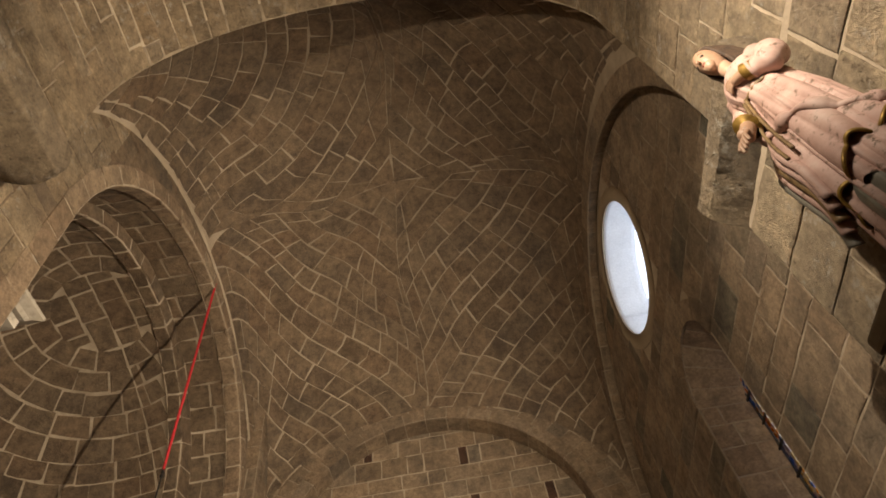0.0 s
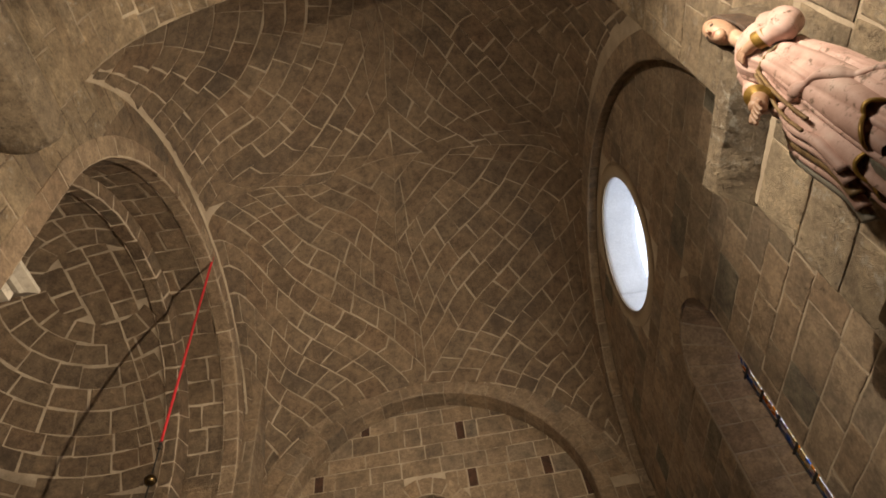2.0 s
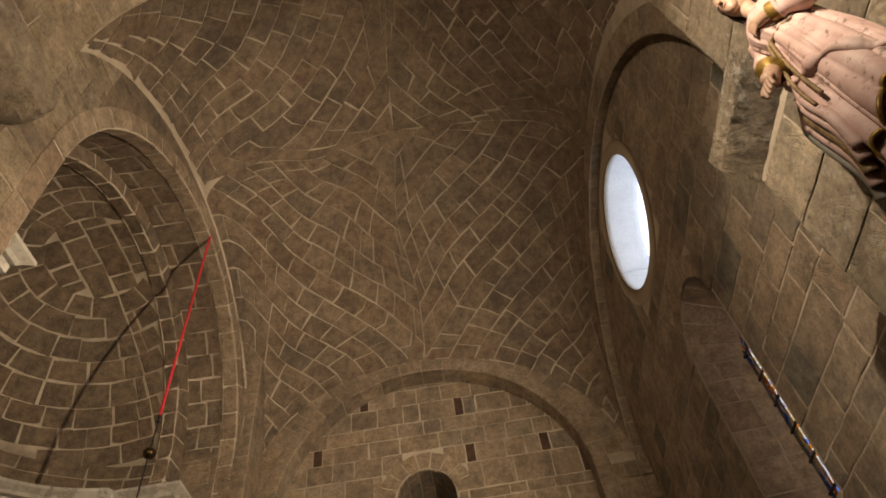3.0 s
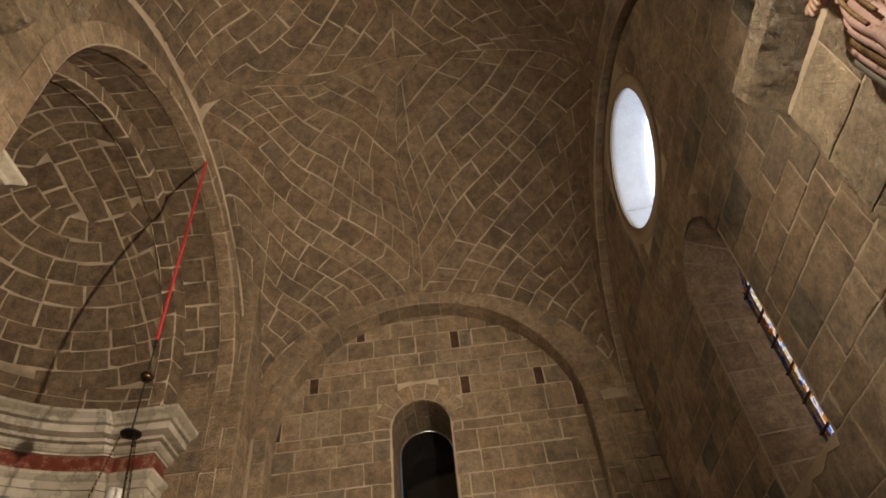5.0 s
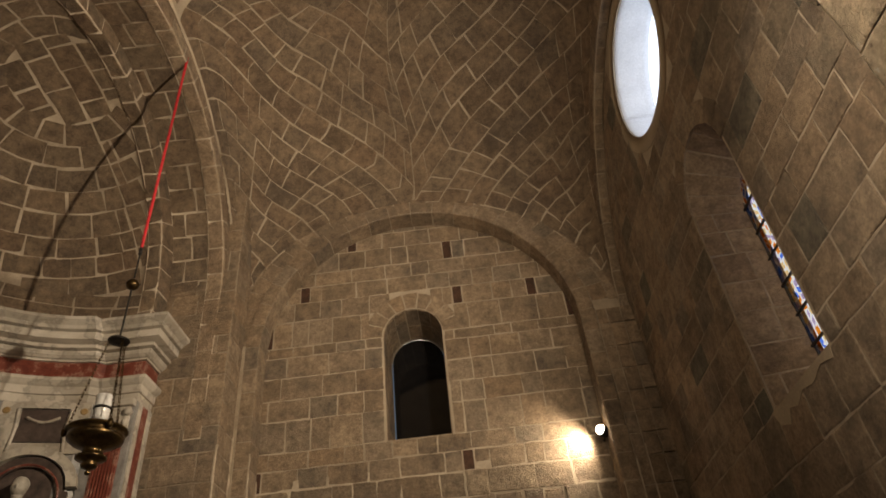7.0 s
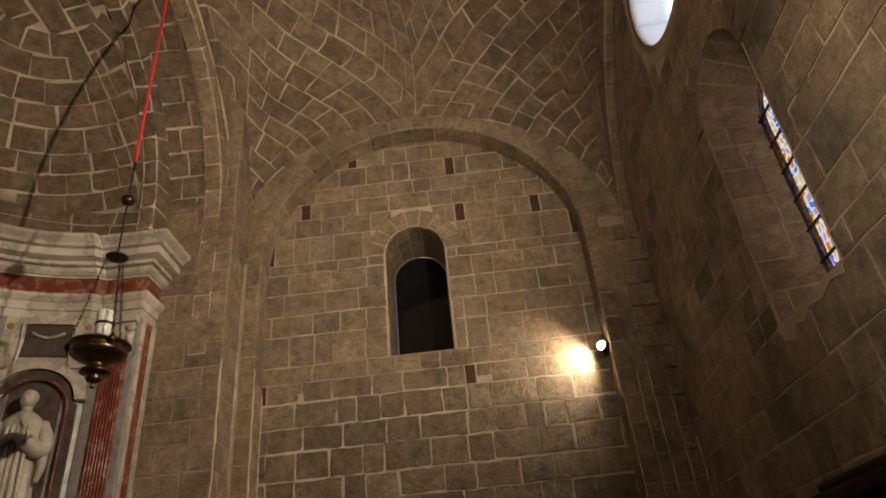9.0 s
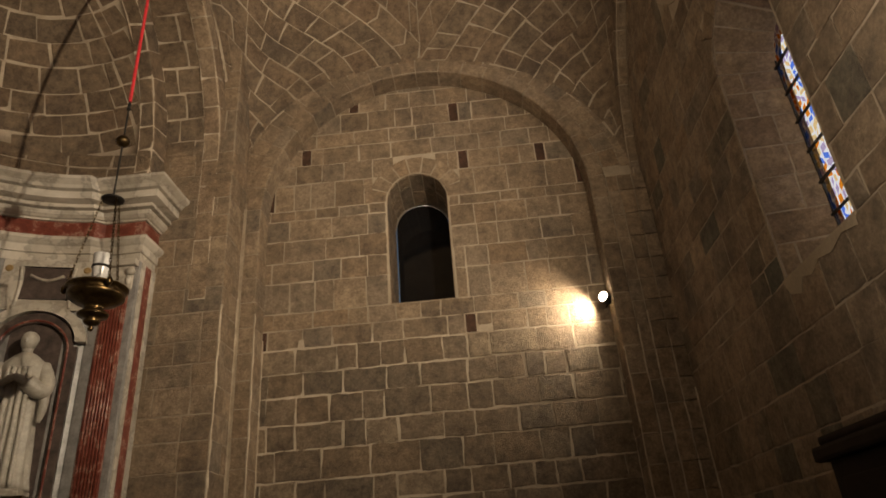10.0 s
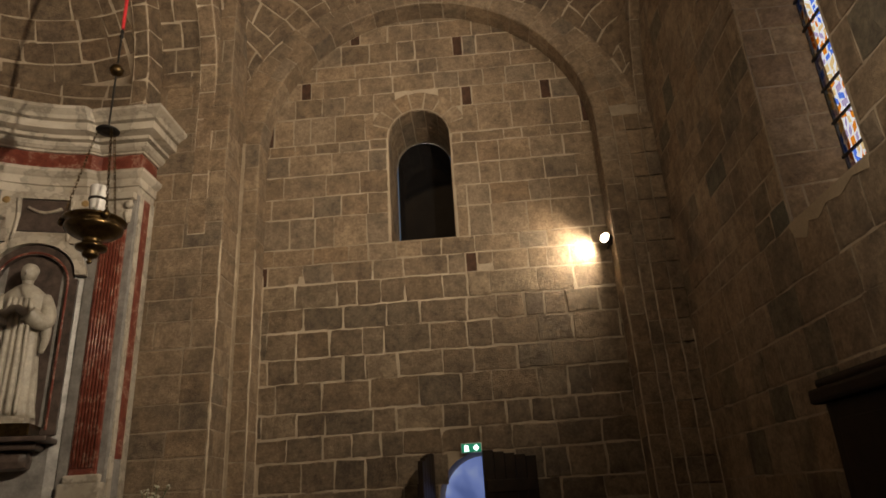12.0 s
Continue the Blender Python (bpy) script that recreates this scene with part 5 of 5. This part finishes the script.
    ball(bm, (0.0, -0.004, 1.225), (0.070, 0.080, 0.080), 3, -12)
    # one arm held out low with a wide cuff, the other hand laid on the breast
    limb(bm, curve_pts([(0.12, -0.01, 0.985), (0.172, 0.01, 0.885), (0.160, 0.07, 0.775), (0.105, 0.150, 0.700)]), [0.062 + 0.007 * math.sin(j * 1.3) - 0.0004 * j for j in range(19)], 0, 24)
    limb(bm, curve_pts([(0.112, 0.140, 0.712), (0.102, 0.166, 0.688), (0.096, 0.190, 0.666)]), [0.042 + 0.0012 * j for j in range(13)], 1, 24)
    limb(bm, curve_pts([(0.104, 0.16, 0.690), (0.100, 0.198, 0.650), (0.104, 0.222, 0.622)]), [0.036 - 0.0007 * j for j in range(13)], 2, 12)
    ball(bm, (0.108, 0.232, 0.608), (0.034, 0.036, 0.022), 2, 20, 14, 10)
    for k in range(4):
        limb(bm, curve_pts([(0.104 + 0.015 * (k - 1.5), 0.236, 0.606), (0.116 + 0.019 * (k - 1.5), 0.262, 0.582), (0.128 + 0.021 * (k - 1.5), 0.258, 0.552)], 4), [0.0095] * 9, 2, 8)
    limb(bm, curve_pts([(0.130, 0.225, 0.620), (0.158, 0.242, 0.604), (0.170, 0.256, 0.580)], 4), [0.0105] * 9, 2, 8)
    limb(bm, curve_pts([(-0.11, -0.02, 0.985), (-0.175, 0.0, 0.90), (-0.175, 0.065, 0.82), (-0.105, 0.108, 0.845)]), [0.070 + 0.009 * math.sin(j * 1.1) - 0.0014 * j for j in range(19)], 0, 20)
    limb(bm, curve_pts([(-0.120, 0.102, 0.838), (-0.100, 0.112, 0.852), (-0.082, 0.118, 0.866)]), [0.042] * 13, 1, 20)
    limb(bm, curve_pts([(-0.09, 0.115, 0.860), (-0.055, 0.122, 0.885), (-0.015, 0.122, 0.905)]), [0.027 - 0.0004 * j for j in range(13)], 2, 12)
    for k in range(4):
        limb(bm, curve_pts([(-0.03, 0.127, 0.888 + 0.012 * k), (0.012, 0.127, 0.902 + 0.013 * k), (0.042, 0.118, 0.900 + 0.012 * k)], 4), [0.0078] * 9, 2, 8)
    # cord girdle and its hanging ends
    limb(bm, [(0.137 * math.cos(2 * math.pi * k / 60) - 0.005, 0.113 * math.sin(2 * math.pi * k / 60), 0.805 + 0.010 * math.sin(2 * math.pi * k / 30)) for k in range(61)], [0.008 + 0.003 * (k % 2) for k in range(61)], 5, 8)
    for s in (0, 1):
        limb(bm, curve_pts([(0.03 + 0.02 * s, 0.125, 0.805), (0.05 + 0.03 * s, 0.150, 0.68), (0.055 + 0.05 * s, 0.175, 0.54), (0.05 + 0.05 * s, 0.195, 0.42)], 12), [0.007 + 0.003 * (k % 2) for k in range(37)], 5, 8)
    return bm


saint = finish_statue("statue", robed_saint(), [PINK, GILT, SKIN, HAIR, UNDER, BROCADE, LIPS], pose(1.44, 1.585, 2.725, 0, 0, 103) @ Matrix(((0.76, 0, 0.15, -0.14), (0, 0.84, 0, 0), (0, 0, 1.16, 0), (0, 0, 0, 1))), "worn painted wooden saint in a pink robe on the pier")
bracket = thing("statue_bracket", "plain stone bracket under the painted saint", "bracket", (1.74, 1.58, 2.425))
boxed("shelf", (-0.44, -0.26, 0.22), (0.0, 0.26, 0.282), PLASTER, bracket, "", 0.015)
boxed("corbel", (-0.34, -0.2, 0.0), (0.0, 0.2, 0.22), PLASTER, bracket, "", 0.05)


def marble_monk():
    """A standing figure of white marble, local front +y, 1.42 m."""
    bm = bmesh.new()
    loops(bm, smooth_rows([(0.0, 0.22, 0.16, 0, 0), (0.3, 0.19, 0.15, 0, 0), (0.7, 0.17, 0.135, 0, 0.01), (0.95, 0.165, 0.125, 0, 0.01), (1.08, 0.185, 0.11, 0, 0), (1.16, 0.12, 0.085, 0, 0), (1.20, 0.065, 0.06, 0, 0)]), 64, 0, 0.07, 10, 0.9)
    limb(bm, [(0, 0, 1.17), (0, 0.01, 1.22), (0, 0.015, 1.26)], [0.055, 0.046, 0.05], 0, 12)
    ball(bm, (0, 0.02, 1.315), (0.068, 0.078, 0.095), 0, -6)
    ball(bm, (0, 0.10, 1.305), (0.012, 0.016, 0.024), 0, 10, 8, 8)
    ball(bm, (0, -0.005, 1.345), (0.074, 0.076, 0.072), 0)
    for s in (-1, 1):
        limb(bm, curve_pts([(0.15 * s, -0.01, 1.09), (0.215 * s, 0.03, 0.93), (0.20 * s, 0.10, 0.82), (0.09 * s, 0.17, 0.88 + 0.02 * s)]), [0.060 + 0.001 * j for j in range(19)], 0, 14)
        limb(bm, curve_pts([(0.10 * s, 0.165, 0.88), (0.04 * s, 0.19, 0.92), (0.0, 0.19, 0.94)]), [0.036] * 13, 0, 10)
        limb(bm, curve_pts([(0.21 * s, 0.06, 0.86), (0.235 * s, 0.07, 0.70), (0.21 * s, 0.06, 0.56)]), [0.055 - 0.003 * j for j in range(13)], 0, 12)
    for k in range(5):
        x = -0.10 + 0.05 * k
        limb(bm, curve_pts([(x * 0.8, 0.115, 1.05), (x, 0.145, 0.75), (x * 1.1, 0.15, 0.4), (x * 1.2, 0.165, 0.02)]), [0.018 + 0.006 * (k % 2)] * 19, 0, 8)
    return bm


monk = finish_statue("statue", marble_monk(), [plain_material("statue_marble", (0.30, 0.27, 0.225), (0.52, 0.475, 0.40), 6, 0.5, 0.0, 0.002)], Matrix.Translation((-4.0, 5.65, 0)) @ bay @ Matrix.Translation((0.01, 0.20, 2.845)) @ Matrix.Scale(1.15, 4), "white marble monk with folded arms in the altar niche")
plinth = thing("statue_plinth", "pale marble plinth on a brown block in the niche", "plinth", (-4.0, 5.65, 0))
bm = bmesh.new()
box(bm, (-0.24, 0.03, 2.78), (0.24, 0.40, 2.847), 0.006, bay)
part("slab", bm, VEIN, plinth)
bm = bmesh.new()
box(bm, (-0.29, 0.02, 2.66), (0.30, 0.42, 2.78), 0.006, bay)
part("block", bm, BRONZE, plinth, "brown block")


# ---- weathered imposts of the broad arch ----
def worn_block(name, lo, hi, mat, seed, rough, label, cuts=9):
    """A stone block gnawed by weather."""
    bm = bmesh.new()
    box(bm, lo, hi)
    bmesh.ops.subdivide_edges(bm, edges=bm.edges, cuts=cuts, use_grid_fill=True)
    c, size = (Vector(lo) + Vector(hi)) / 2, Vector(hi) - Vector(lo)
    for v in bm.verts:
        d = v.co - c
        corner = sum(abs(d[k]) / size[k] * 2 > 0.93 for k in range(3))
        n = noise.fractal(v.co * 5 + Vector((seed, 0, 0)), 0.8, 2.1, 5)
        v.co -= d.normalized() * (rough * (0.5 + n) + 0.02 * max(0, corner - 1))
    ob = part(name, bm, mat, None, "", True)
    return tagged(ob, label, "impost", kind="structure")


IMPOST = stone_material("impost_stone", [(0.33, 0.255, 0.175), (0.36, 0.28, 0.19)], True, 0.2, 0.06, True)
bm = bmesh.new()
prof = [(1.745, 3.93), (1.72, 3.955), (1.68, 4.01), (1.64, 4.065), (1.60, 4.12), (1.592, 4.16), (1.588, 4.20), (1.588, 4.25), (1.592, 4.29), (1.605, 4.32), (1.85, 4.325), (2.2, 4.325), (2.2, 3.93)]
steps = 60
rows = [[bm.verts.new((x, 1.52 + 0.90 * k / steps, 4.325 - (4.325 - z) * 0.68)) for x, z in prof] for k in range(steps + 1)]
for p, q in zip(rows, rows[1:]):
    for i in range(len(prof)):
        j = (i + 1) % len(prof)
        bm.faces.new((p[i], p[j], q[j], q[i]))
bm.faces.new(rows[0])
bm.faces.new(rows[-1])
for w in bm.verts:
    if w.co.x < 1.9:
        chip = max(0.0, noise.fractal(w.co * 4 + Vector((3, 0, 0)), 0.8, 2.1, 4) - 0.25)
        w.co.x += 0.011 * noise.fractal(w.co * 11, 0.9, 2.1, 6) + 0.025 * chip
        w.co.y += 0.010 * noise.fractal(w.co * 9 + Vector((0, 5, 0)), 0.8, 2.1, 5)
        w.co.z += 0.009 * noise.fractal(w.co * 11 + Vector((9, 0, 0)), 0.9, 2.1, 6)
impost = part("impost_right", bm, IMPOST, None, "", True)
impost.data.set_sharp_from_angle(angle=radians(28))
tagged(impost, "worn chamfered stone impost along the pier", "impost", kind="structure")
worn_block("impost_left", (-3.0, -0.6, 6.25), (-2.56, 2.52, 6.62), PALE_ALL, 8.0, 0.06, "gnawed stone impost under the broad arch", 16)


# ---- flowers on a stand beside the altar ----
def flower_stand(x, y, top):
    """A slim iron stand with a brass vase and a loose bunch of white flowers."""
    rng = random.Random(91)
    stand = thing("flower_stand", "iron stand with a brass vase of small white flowers", "flower stand", (x, y, 0))
    part("base", lathe([(0.0, 0.0), (0.17, 0.0), (0.17, 0.02), (0.05, 0.05), (0.0, 0.06)], 20), IRON, stand)
    part("pole", tube([(0, 0, 0.04), (0, 0, 1.30)], 0.015), IRON, stand)
    part("tray", lathe([(0.0, 1.28), (0.12, 1.29), (0.13, 1.31), (0.0, 1.31)], 20), IRON, stand)
    part("vase", lathe([(0.0, 1.31), (0.05, 1.31), (0.08, 1.40), (0.055, 1.52), (0.075, 1.58), (0.065, 1.58), (0.0, 1.50)], 20), BRONZE, stand, "brass vase", True)
    leaf = plain_material("stem_green", (0.03, 0.06, 0.02), (0.09, 0.13, 0.05), 20, 0.6)
    petal = plain_material("white_petal", (0.55, 0.52, 0.36), (0.72, 0.70, 0.58), 20, 0.6)
    for k in range(16):
        a, reach, h = rng.uniform(0, 6.28), rng.uniform(0.03, 0.16), top - rng.uniform(0.0, 0.22)
        tip = Vector((reach * math.cos(a), reach * math.sin(a), h))
        stem = part("stem", tube([(0, 0, 1.5), (tip.x * 0.4, tip.y * 0.4, 1.5 + (h - 1.5) * 0.6), tuple(tip)], 0.004, 5), leaf, stand)
        bm = bmesh.new()
        for q in range(6):
            c = tip + Vector((rng.uniform(-0.015, 0.015), rng.uniform(-0.015, 0.015), rng.uniform(-0.03, 0.02)))
            m = Matrix.Translation(c) @ pose(0, 0, 0, rng.uniform(0, 360), rng.uniform(0, 360), 0) @ Matrix.Diagonal((0.012, 0.008, 0.003, 1))
            bmesh.ops.create_icosphere(bm, subdivisions=1, radius=1, matrix=m)
        part("blossom", bm, petal, stem, "small white flower head")
    return stand


flower_stand(-2.6, 6.5, 2.12)
